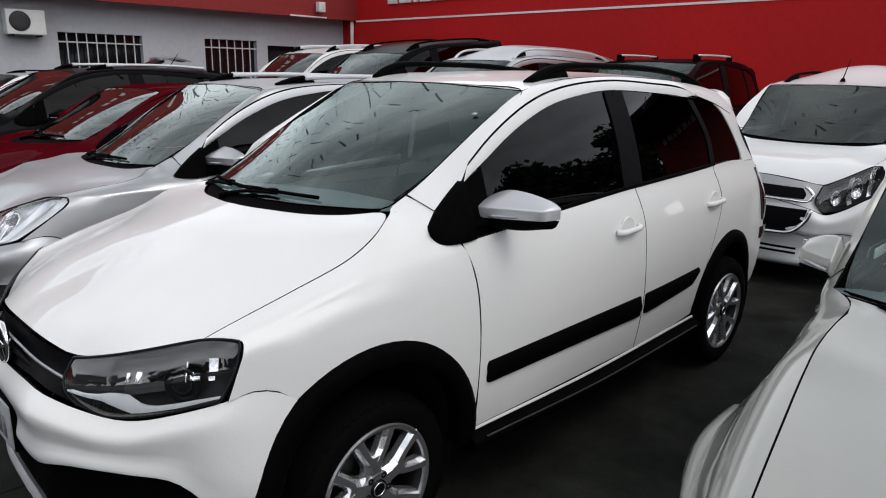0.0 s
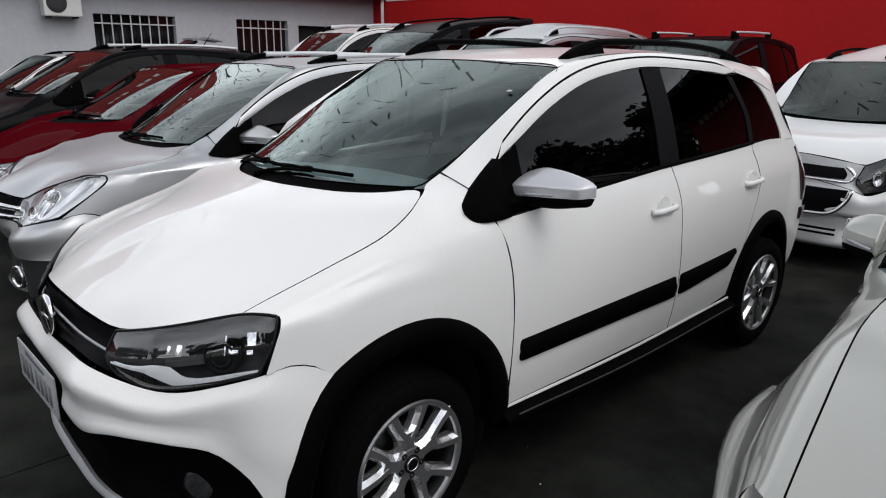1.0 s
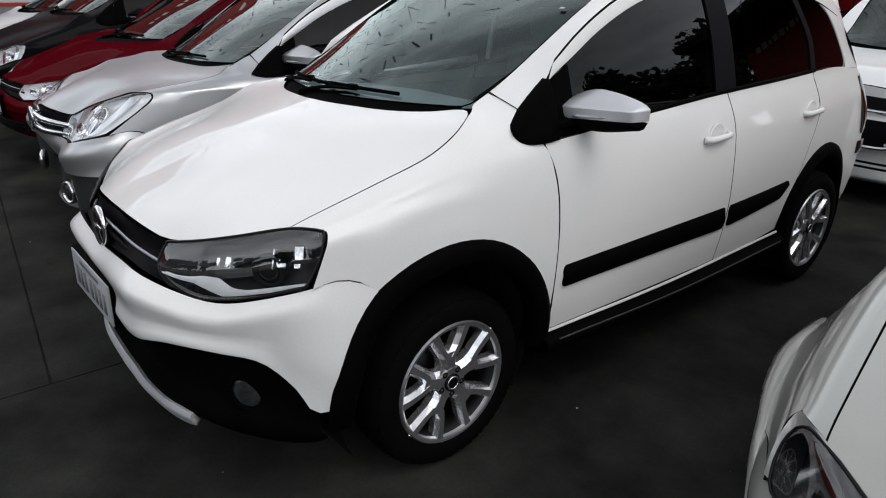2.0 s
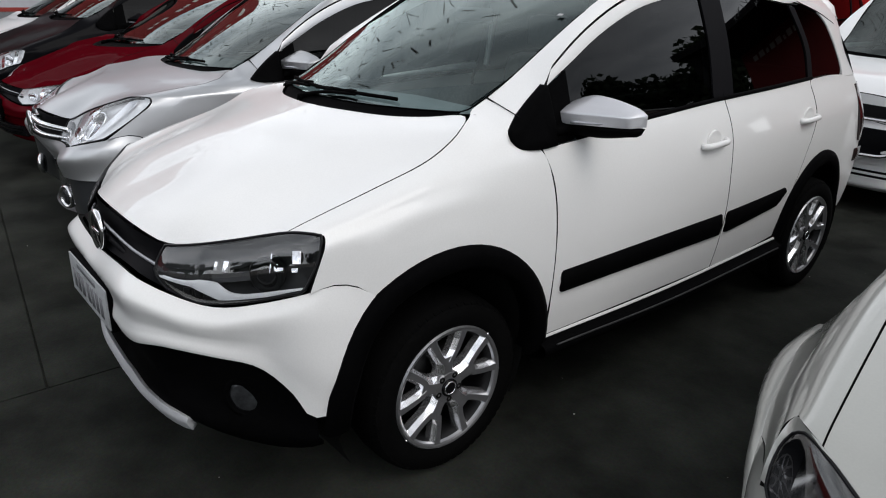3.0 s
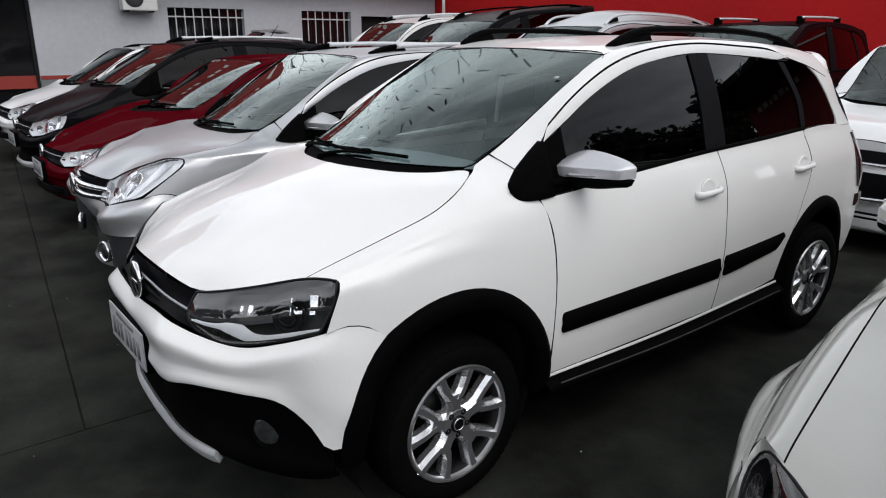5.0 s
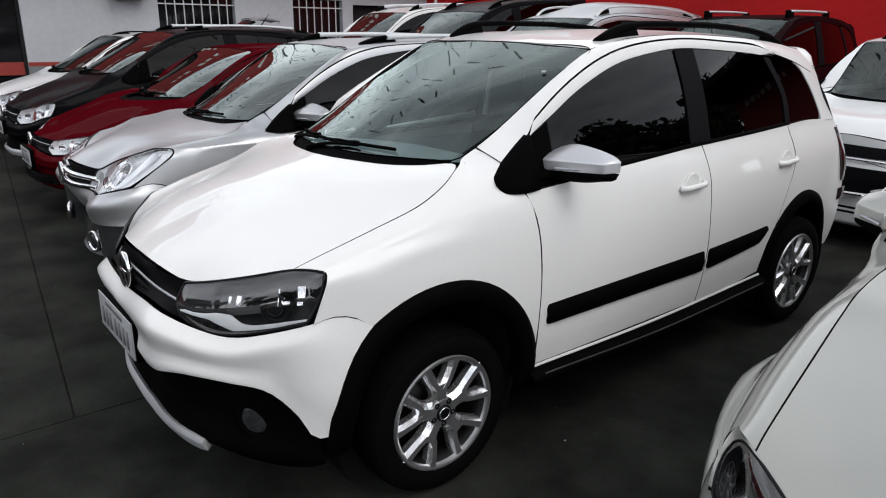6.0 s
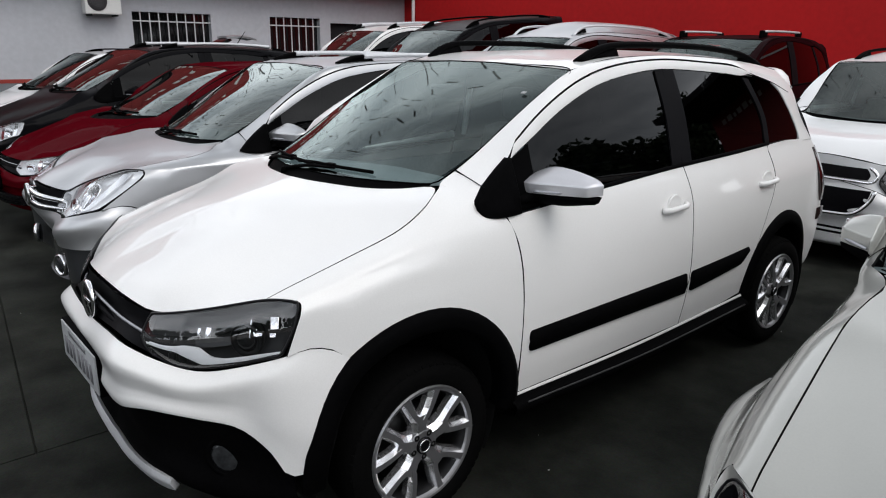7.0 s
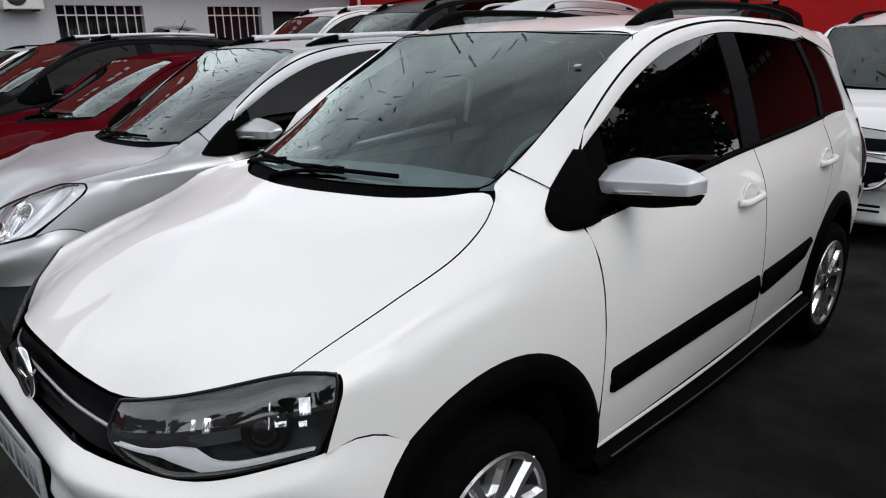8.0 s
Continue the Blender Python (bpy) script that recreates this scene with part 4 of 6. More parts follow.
    # grille between the lamps
    g = loft([both([(0, -0.765, 0.826), (0.2, -0.735, 0.808), (0.335, -0.672, 0.788)]), both([(0, -0.755, 0.76), (0.2, -0.735, 0.756 if sport else 0.74), (0.34, -0.68, 0.738 if sport else 0.70)]),
              both([(0, -0.785, 0.698), (0.26, -0.758, 0.714 if sport else 0.660), (0.38, -0.70, 0.680 if sport else 0.615)])], 25, 8)
    grille = panel("grille", g, coat if front == "split" else PILLAR, plabel="" if front == "split" else "black grille", gap=0.0, flange=0.0)
    if front == "bars":
        for dz, mat, r in ((0.0, LAMP_IN, 0.004), (-0.034, PILLAR, 0.008)):
            put("grille_bar", tube_bm(both([(0, -0.778, 0.775 + dz), (0.2, -0.750, 0.752 + dz), (0.345, -0.690, 0.728 + dz * 0.8)]), r, 24, 6, flat=1.4), mat, grille,
                "satin grey grille bar" if dz == 0 else "")
    elif front == "chrome":
        for dz in (0.015, -0.052):
            put("grille_bar", tube_bm(both([(0, -0.790, 0.775 + dz), (0.2, -0.765, 0.752 + dz), (0.36, -0.690, 0.728 + dz * 0.8)]), 0.011, 24, 8, flat=1.5), CHROME, grille, "chrome grille bar")
    elif front == "split":
        def mouth(pname, rows, plabel):
            return panel(pname, loft([both([(0, y0, z), (w * 0.6, y0 + 0.02, z - 0.005), (w, y0 + 0.05, z - 0.008)]) for w, y0, z in rows], 25, 6), PILLAR, grille, plabel, gap=0.0, flange=0.03)
        mouth("upper_grille", ((0.25, -0.812, 0.782), (0.275, -0.822, 0.75), (0.265, -0.830, 0.718)), "slim black upper grille")
        put("grille_trim", tube_bm([(0.27, -0.785, 0.785), (0.312, -0.780, 0.748), (0.298, -0.792, 0.704), (0.2, -0.822, 0.702), (0, -0.842, 0.706), (-0.2, -0.822, 0.702), (-0.298, -0.792, 0.704), (-0.312, -0.780, 0.748), (-0.27, -0.785, 0.785)], 0.010, 44, 8), CHROME, grille, "chrome edge")
        mouth("lower_grille", ((0.30, -0.850, 0.655), (0.28, -0.856, 0.58), (0.20, -0.856, 0.50)), "black lower grille mouth")
        put("grille_frame", tube_bm([(0.32, -0.800, 0.65), (0.30, -0.812, 0.58), (0.23, -0.836, 0.50), (0.12, -0.856, 0.488), (0, -0.864, 0.488), (-0.12, -0.856, 0.488), (-0.23, -0.836, 0.50), (-0.30, -0.812, 0.58), (-0.32, -0.800, 0.65)], 0.013, 40, 8), CHROME, grille, "chrome frame")
    if front != "split":
        badge = stiff("front_badge", lathe_bm([(0.0, 0.064), (-0.010, 0.066), (-0.018, 0.060), (-0.012, 0.052), (-0.010, 0.0)], 32, "y", (0, -0.790, 0.757)), CHROME, (0, -0.79, 0.757), grille, "round chrome badge")
    if front == "bars":
        stiff("badge_bar", box_mesh(-0.034, 0.034, -0.8075, -0.799, 0.752, 0.762, 0.002), CHROME, (0, -0.79, 0.757), badge)
        stiff("badge_field", lathe_bm([(0.0, 0.051), (-0.0025, 0.050), (-0.003, 0.0)], 28, "y", (0, -0.8005, 0.757)), GLOSSBLACK, (0, -0.79, 0.757), badge)
    # number plate with plain bars
    if "plate" not in skip:
        pa = (0, -0.83, 0.57)
        pl = stiff("number_plate", box_mesh(-0.20, 0.20, -0.852, -0.846, 0.506, 0.636, 0.002), PLATE, pa, plabel="pale grey number plate with dark plain bars")
        stiff("plate_holder", box_mesh(-0.206, 0.206, -0.847, -0.815, 0.500, 0.642, 0.003), PLASTIC, pa, pl)
        for i in range(7):
            x = -0.165 + i * 0.046 + (0.018 if i > 2 else 0)
            stiff("plate_bar", box_mesh(x, x + 0.028, -0.8535, -0.8515, 0.528, 0.592), PLATE_INK, pa, pl)
        stiff("plate_bar", box_mesh(-0.10, 0.10, -0.8535, -0.8515, 0.610, 0.624), PLATE_INK, pa, pl)

    # headlamps
    lt = [(0.337, -0.678, 0.788), (0.45, -0.632, 0.818), (0.56, -0.578, 0.851), (0.711, -0.494, 0.897), (0.750, -0.462, 0.901), (0.778, -0.428, 0.893)]
    lb = [(0.385, -0.708, 0.625), (0.54, -0.636, 0.653), (0.69, -0.560, 0.716), (0.780, -0.490, 0.754)]
    li = [(0.385, -0.708, 0.625), (0.315, -0.722, 0.690), (0.337, -0.678, 0.788)]
    lo = [(0.780, -0.490, 0.754), (0.789, -0.450, 0.83), (0.778, -0.428, 0.893)]
    if sport:
        lb = [(0.395, -0.703, 0.682), (0.47, -0.670, 0.668), (0.54, -0.636, 0.674), (0.69, -0.560, 0.718), (0.780, -0.490, 0.754)]
        li = [(0.395, -0.703, 0.682), (0.340, -0.712, 0.722), (0.337, -0.678, 0.788)]
    if round_lamp:
        # the rear end of the lamp is rounded, the body fills the corner
        lt = lt[:3] + [(0.680, -0.512, 0.888), (0.724, -0.482, 0.894), (0.758, -0.453, 0.886), (0.776, -0.442, 0.864)]
        lo = [(0.780, -0.490, 0.754), (0.788, -0.464, 0.80), (0.786, -0.449, 0.836), (0.776, -0.442, 0.864)]
        old = [(0.798, -0.476, 0.765), (0.800, -0.466, 0.80), (0.799, -0.449, 0.835), (0.794, -0.437, 0.866), (0.782, -0.426, 0.893), (0.750, -0.462, 0.901), (0.711, -0.494, 0.897), (0.64, -0.535, 0.876)]
        fresh = [(0.781, -0.484, 0.765), (0.788, -0.464, 0.80), (0.786, -0.449, 0.836), (0.776, -0.442, 0.864), (0.766, -0.447, 0.878), (0.752, -0.459, 0.888), (0.711, -0.491, 0.893), (0.64, -0.535, 0.875)]
        a, b = spl(old, 24), spl(fresh, 24)
        panel("lamp_surround", np.array([a, 0.5 * (a + b) + np.array([0.001, 0, 0.001]), b]), coat, gap=0.0, flange=0.004, twin=True)
    lens = coons(lb, lo, lt, li, 22, 14, bulge=(0.014, -0.022, 0.004))
    back = coons(lb, lo, lt, li, 22, 14, bulge=(-0.03, 0.05, 0.0))
    for s in (1, -1):
        sg = (lambda q: q) if s > 0 else mirror_x
        lamp = put("headlamp", grid_bm(sg(back), MID, 0.0, 0.0), LAMP_BRIGHT if lamp_style == "bright" else LAMP_DARK, plabel="clear swept-back headlamp" + (" with a dark housing" if lamp_style == "dark" else " with a bright housing"))
        put("headlamp_lens", grid_bm(sg(lens), MID, 0.004, 0.006), LENS, lamp, "clear lens")
        def on(u, v, w):
            """A place in the lamp: across, up, and forward from the back shell to the lens."""
            fi, fj = min(12.999, max(0, v * 13)), min(20.999, max(0, u * 21))
            i, j = int(fi), int(fj)
            a, b = fi - i, fj - j
            mixed = back * (1 - w) + lens * w
            p = (1 - a) * ((1 - b) * mixed[i, j] + b * mixed[i, j + 1]) + a * ((1 - b) * mixed[i + 1, j] + b * mixed[i + 1, j + 1])
            return (s * p[0], p[1], p[2])
        put("headlamp_rim", tube_bm([(s * p[0], p[1], p[2] + 0.004) for p in spl(lb, 14)] + [(s * p[0], p[1], p[2]) for p in spl(lo, 8)[1:]] + [(s * p[0], p[1], p[2]) for p in spl(lt, 14)[::-1][1:]] +
                                   [(s * p[0], p[1], p[2]) for p in spl(li, 8)[::-1][1:]], 0.0042, 70, 6), LAMP_DARK, lamp)
        if lamp_style == "dark":
            g = np.array([[on(u, v + max(0.12 * max(0, 1 - u / 0.3), 0.75 * max(0, (u - 0.55) / 0.42)) * (1 - v), w) for u in np.linspace(0.06, 0.97, 20)] for v, w in ((0.52, 0.35), (0.7, 0.60), (0.95, 0.80))])
            put("upper_bezel", grid_bm(g, MID, 0, 0.004), BEZEL, lamp, "dark grey upper lamp bezel")
            us = np.linspace(0.03, 0.98, 30)
            mid_v = np.interp(us, (0, 0.1, 0.25, 0.33, 0.42, 0.5, 0.6, 0.8, 1), (0.40, 0.40, 0.39, 0.34, 0.25, 0.15, 0.12, 0.10, 0.09))
            half_v = np.interp(us, (0, 0.1, 0.25, 0.33, 0.42, 0.5, 0.6, 0.8, 1), (0.02, 0.035, 0.05, 0.12, 0.16, 0.07, 0.045, 0.04, 0.02))
            g = np.array([[on(u, c + h * q, 0.87 + 0.06 * (1 - abs(q))) for u, c, h in zip(us, mid_v, half_v)] for q in (-1, 0, 1)])
            put("lower_bezel", grid_bm(g, MID, 0, 0.012), LAMP_BRIGHT, lamp, "silver lower lamp bezel")
            g = np.array([[on(u, v, 0.45) for u in (0.36, 0.46, 0.56, 0.68)] for v in (0.34, 0.40, 0.48)])
            put("bezel_shelf", grid_bm(g, MID, 0, 0.006), BEZEL, lamp)
            rot = Matrix.Rotation(radians(32 * s), 4, "Z")
            bm = lathe_bm([(0.03, 0.046), (-0.008, 0.050), (-0.012, 0.046), (-0.004, 0.036)], 26, "y")
            for v in bm.verts:
                v.co = rot @ v.co + Vector(on(0.72, 0.38, 0.4))
            pr = put("projector", bm, LAMP_DARK, lamp, "round projector ring")
            bm = lathe_bm([(0.02, 0.035), (-0.006, 0.033), (-0.018, 0.020), (-0.022, 0.0)], 24, "y")
            for v in bm.verts:
                v.co = rot @ v.co + Vector(on(0.72, 0.38, 0.4))
            put("projector_lens", bm, GLOSSBLACK, pr)
            for u0, v0, a, b, turn in ((0.885, 0.62, 0.011, 0.017, 55), (0.890, 0.42, 0.008, 0.006, 58), (0.80, 0.45, 0.012, 0.006, 46), (0.778, 0.50, 0.005, 0.008, 52), (0.745, 0.56, 0.002, 0.026, 45), (0.395, 0.62, 0.005, 0.014, 32), (0.46, 0.60, 0.008, 0.018, 32)):
                bm = box_mesh(-a, a, -0.004, 0.004, -b, b, 0.001)
                for v in bm.verts:
                    v.co = Matrix.Rotation(radians(turn * s), 4, "Z") @ Matrix.Rotation(radians(-28), 4, "X") @ v.co + Vector(on(u0, v0, 0.55))
                put("reflector", bm, CHROME, lamp, "bright reflector")
            for u0 in (0.18, 0.26, 0.34):
                bm = box_mesh(-0.012, 0.012, -0.005, 0.005, -0.010, 0.010, 0.003)
                for v in bm.verts:
                    v.co = Matrix.Rotation(radians(25 * s), 4, "Z") @ v.co + Vector(on(u0, 0.17, 0.5))
                put("indicator_facet", bm, LAMP_DARK, lamp)
        else:
            for u0, v0, r in ((0.30, 0.45, 0.045), (0.62, 0.50, 0.055)):
                c = on(u0, v0, 0.35)
                bm = lathe_bm([(0.05, 0.012), (0.035, 0.6 * r), (0.0, 0.92 * r), (-0.008, r), (0.0, r * 1.06)], 22, "y")
                for v in bm.verts:
                    v.co = Matrix.Rotation(radians(32 * s), 4, "Z") @ v.co + Vector(c)
                put("reflector", bm, CHROME, lamp, "round chrome reflector")
            for u0 in (0.46, 0.80):
                g = np.array([[on(min(1, u0 + du), v, 0.55) for du in (0, 0.04, 0.08)] for v in np.linspace(0.1, 0.9, 8)])
                put("reflector_rib", grid_bm(g, MID, 0, 0.012), CHROME, lamp)

    # wheel arch flares, sill steps, mouldings
    def flare(cy, cz, r, a0, a1, front_end=False):
        cols = []
        for a in np.linspace(a0, a1, 34):
            ca, sa = math.cos(radians(a)), math.sin(radians(a))
            col = []
            for rad, dx in ((r + 0.008, -0.007), (r + 0.004, 0.010), (r - 0.022, 0.022), (r - 0.05, 0.022), (r - 0.064, 0.014), (r - 0.066, -0.01), (r - 0.06, -0.06)):
                if front_end and ca < 0:
                    rad -= float(np.interp(cz + r * sa, (0.33, 0.50, 0.66), (0.024, 0.020, 0.0)))
                yy, zz = cy + rad * ca, cz + rad * sa
                out = float(np.interp(cz + r * sa, (0.33, 0.52, 0.633, 0.72), (0.040, 0.037, 0.020, 0.0))) if front_end and ca < 0 else 0.0
                col.append((float(side_x(cy + r * ca, cz + r * sa)) + dx + out, yy, zz))
            cols.append(col)
        return np.array(cols)
    for cy, cz, r, a0, a1 in ((fy, fz, fr, -4, 186), (ry, rz, rr, -3, 172)):
        g = flare(cy, cz, r, a0, a1, cy == fy)
        panel("wheel_arch_flare", g, clad, plabel="black plastic wheel arch flare" if cladding else "", gap=0.0, flange=0.0, twin=True)
        def liner(cy=cy, cz=cz, r=r):
            cols = [[(xx, cy + (r - 0.058) * math.cos(radians(a)), cz + (r - 0.058) * math.sin(radians(a))) for xx in (0.40, 0.6, 0.79)] for a in np.linspace(-30, 210, 26)]
            return grid_bm(np.array(cols), None)
        pair("wheel_arch_liner", liner, UNDER)
    def step():
        return grid_bm(loft([[(0.812, 0.36, 0.366), (0.818, 1.1, 0.362), (0.814, 2.02, 0.384)], [(0.848, 0.36, 0.355), (0.858, 1.1, 0.348), (0.850, 2.02, 0.368)],
                             [(0.868, 0.36, 0.345), (0.880, 1.1, 0.337), (0.870, 2.02, 0.355)], [(0.862, 0.36, 0.312), (0.872, 1.1, 0.304), (0.862, 2.02, 0.322)],
                             [(0.78, 0.36, 0.285), (0.78, 1.1, 0.280), (0.77, 2.02, 0.295)]], 26, 12), MID)
    def sill():
        return grid_bm(loft([[(0.822, 0.385, 0.373), (0.830, 1.1, 0.372), (0.824, 2.01, 0.394)], [(0.828, 0.385, 0.364), (0.836, 1.1, 0.362), (0.830, 2.01, 0.384)], [(0.818, 0.385, 0.360), (0.823, 1.1, 0.358), (0.819, 2.01, 0.381)]], 26, 6), MID)
    pair("sill", sill, coat)
    if cladding:
        pair("side_step", step, PLASTIC, plabel="black plastic side step")
        # thin strip of lighter grey along the step's outer edge
        pair("step_edge", lambda: tube_bm([(0.866, 0.42, 0.348), (0.877, 1.1, 0.340), (0.868, 1.98, 0.357)], 0.0035, 24, 6), STEP_GREY, plabel="lighter grey step edge")
    else:
        pair("sill_skirt", step, coat)
    if cladding:
        for y0, y1, door, door_r in ((0.432, 1.440, fdoor, fdoor_r), (1.472, 2.020, rdoor, rdoor_r)):
            zt = lambda p: float(np.interp(p, (0.43, 1.45, 2.03), (0.612, 0.626, 0.645)))
            zb = lambda p: float(np.interp(p, (0.43, 1.45, 2.03), (0.530, 0.528, 0.568)))
            cols = []
            for p in [y0, y0 + 0.003, y0 + 0.010] + list(np.linspace(y0 + 0.02, y1 - 0.02, 18)) + [y1 - 0.010, y1 - 0.003, y1]:
                d_end = min(p - y0, y1 - p)
                ease_in = math.sqrt(max(0.0, 1 - (1 - min(1.0, d_end / 0.012)) ** 2))
                t0, t1 = zt(p) - 0.016 * (1 - ease_in), zb(p) + 0.016 * (1 - ease_in)
                if y1 > 1.6 and p > 1.95:
                    t1 += (p - 1.95) * 0.6
                x0, up = float(side_x(p, 0.57)), 0.004 + 0.012 * ease_in
                cols.append([(x0 - 0.004, p, t0), (x0 - 0.004 + 0.8 * up, p, t0 - 0.005), (x0 + up, p, (t0 + t1) / 2), (x0 - 0.004 + 0.8 * up, p, t1 + 0.005), (x0 - 0.004, p, t1)])
            for s, d in ((1, door), (-1, door_r)):
                g = np.array(cols) if s > 0 else mirror_x(cols)
                put("door_moulding", grid_bm(g, MID), PLASTIC, d, "black plastic rubbing strip")

    # door mirrors
    shrink, dy, dz = mirror_fit[:3]
    mx0 = mirror_fit[3] if len(mirror_fit) > 3 else 0.70
    dz -= 0.012
    for s in (1, -1):
        tt = np.linspace(0, 1, 18)
        crown = spl([(0, 0, 1.128), (0.05, 0, 1.142), (0.34, 0, 1.176), (0.55, 0, 1.176), (0.78, 0, 1.165), (0.93, 0, 1.152), (1, 0, 1.138)], 40)
        keel = spl([(0, 0, 1.066), (0.10, 0, 1.052), (0.5, 0, 1.048), (0.85, 0, 1.066), (0.97, 0, 1.076), (1, 0, 1.100)], 40)
        secs = []
        for t in tt:
            zt, zb = float(np.interp(t, crown[:, 0], crown[:, 2])), float(np.interp(t, keel[:, 0], keel[:, 2]))
            cz, hz = (zt + zb) / 2, (zt - zb) / 2
            hy = 0.098 * (1 - 0.42 * t) * math.sqrt(max(0.0, 1 - max(0, (t - 0.90) / 0.10) ** 2)) * (0.75 + 0.25 * min(1, t / 0.15)) + 0.004
            yb = 0.614 + dy + 0.030 * t
            ring = []
            crease = min(0.8, max(-0.05, (1.122 + 0.014 * t - cz) / hz))
            # a creased wedge: top facet, upright front face, flat back
            for w in (0, 6, 11, 15, 19, 24, 32, 42, 52, 62, 72, 82, 90, 100, 120, 150, 180, 210, 240, 260, 270, 284, 298, 312, 326, 340, 350):
                depth = hy * float(np.interp(w, (0, 15, 52, 90, 120, 180, 240, 270, 298, 326, 360), (1.0, 1.0, 0.66, 0.14, -0.10, -0.12, -0.10, 0.30, 0.72, 0.93, 1.0)))
                q = float(np.interp(w, (0, 15, 52, 90, 120, 180, 240, 270, 298, 326, 360), (-0.10, crease, 0.5 + 0.5 * crease, 1.0, 0.92, 0.0, -0.92, -1.0, -0.88, -0.55, -0.10)))
                ring.append((s * (mx0 + 0.334 * t * shrink), yb - depth, cz + hz * q + dz))
            secs.append(ring)
        closed = np.concatenate([np.array(secs), np.array(secs)[:, :1]], 1)
        bm = grid_bm(closed, (s * (mx0 + 0.16 * shrink), 0.61 + dy, 1.11 + dz))
        bmesh.ops.remove_doubles(bm, verts=bm.verts[:], dist=1e-4)
        bmesh.ops.holes_fill(bm, edges=[e for e in bm.edges if e.is_boundary], sides=60)
        low = bm.copy()
        cut_co, cut_no = (s * 0.83, 0.62, 1.091 + dz), Vector((-0.06 * s, 0.0, 1)).normalized()
        bmesh.ops.bisect_plane(bm, geom=bm.verts[:] + bm.edges[:] + bm.faces[:], plane_co=cut_co, plane_no=cut_no, clear_inner=True)
        bmesh.ops.bisect_plane(low, geom=low.verts[:] + low.edges[:] + low.faces[:], plane_co=(s * 0.83, 0.62, 1.086 + dz), plane_no=cut_no, clear_outer=True)
        bmesh.ops.holes_fill(low, edges=[e for e in low.edges if e.is_boundary], sides=80)
        mir = put("door_mirror", low, PLASTIC, plabel="door mirror with a " + ("silver cap" if mirror_mat is MIRROR_CAP else "painted cap"))
        put("mirror_cap", bm, mirror_mat, mir)
        put("mirror_arm", tube_bm([(s * 0.738, 0.40, 1.062), (s * 0.758, 0.48 + dy * 0.5, 1.066 + dz * 0.5), (s * 0.785, 0.575 + dy, 1.080 + dz)], lambda t: 0.036 - 0.008 * t, 10, 10, flat=0.7), PLASTIC, mir)
        put("mirror_indicator", tube_bm([(s * (mx0 + 0.024 + 0.29 * shrink * u), 0.517 + dy + e, 1.095 + 0.012 * u + dz) for u, e in ((0.25, 0.012), (0.6, 0.042), (0.9, 0.072))], 0.005, 12, 6), LAMP_IN, mir, "slim clear indicator strip")
        xa, xb = mx0 + 0.05, mx0 + 0.03 + 0.27 * shrink
        put("mirror_glass", box_mesh(*((xa, xb) if s > 0 else (-xb, -xa)), 0.634 + dy, 0.644 + dy, 1.080 + dz, 1.150 + dz, 0.002), CHROME, mir)

    # roof rails
    if rails and len(rails) > 2:
        pair("roof_rail", lambda: tube_bm([(0.50, 1.05, 1.585), (0.50, 1.5, 1.592), (0.50, 1.98, 1.588)], 0.022, 16, 10, flat=0.7), rails[0], plabel=rails[1])
        for yb in (1.05, 1.98):
            pair("rail_foot", lambda: box_mesh(0.482, 0.518, yb - 0.07, yb + 0.07, 1.50, 1.598, 0.012), PLASTIC)
    elif rails:
        dark_rail = rails[0] is PLASTIC or "arched" in rails[1]
        line = [(0.508, 1.010, 1.506), (0.511, 1.085, 1.545), (0.513, 1.185, 1.572), (0.515, 1.55, 1.583), (0.512, 2.0, 1.573), (0.505, 2.33, 1.540), (0.500, 2.50, 1.492)]

        def rail():
            return tube_bm(line if dark_rail else line[2:5] + [(0.506, 2.26, 1.552)], lambda t: (0.014 if "arched" in rails[1] else 0.019 if dark_rail else 0.025) + 0.009 * abs(2 * t - 1) ** 6, 44, 12, flat=0.75)

        def rail_end():
            return tube_bm(line[:3] + [(0.514, 1.36, 1.578)], lambda t: 0.030 - 0.018 * t, 16, 10, flat=0.8)
        pair("roof_rail", rail, rails[0], plabel=rails[1])
        if not dark_rail:
            pair("rail_end", rail_end, PLASTIC, plabel="black rail end")
        def foot():
            return prism_bm([(0.497, 0.995, 1.494), (0.497, 1.27, 1.520), (0.497, 1.235, 1.570), (0.497, 1.10, 1.548)], (0.030, 0, 0), 0.006)
        pair("rail_foot", foot, PLASTIC)
        def foot_r():
            return prism_bm([(0.490, 2.30, 1.498), (0.490, 2.52, 1.480), (0.490, 2.42, 1.526), (0.490, 2.32, 1.545)], (0.026, 0, 0), 0.005)
        pair("rail_foot", foot_r, PLASTIC)

    # tail
    corner = lambda y, z: (float(side_x(y, z)), y, z)
    g = loft([both([(0, 3.10, 1.09), (0.35, 3.07, 1.09), (0.58, 2.98, 1.09), corner(2.90, 1.09)]), both([(0, 3.20, 0.90), (0.35, 3.17, 0.90), (0.60, 3.07, 0.90), corner(2.985, 0.90)]),
              both([(0, 3.24, 0.70), (0.35, 3.21, 0.70), (0.62, 3.13, 0.70), corner(3.05, 0.70)]), both([(0, 3.28, 0.52), (0.35, 3.25, 0.52), (0.62, 3.15, 0.50), corner(3.055, 0.50)]),
              both([(0, 3.24, 0.36), (0.35, 3.21, 0.36), (0.60, 3.10, 0.36), corner(3.0, 0.345)])], 31, 18)
    panel("tailgate", g, coat)
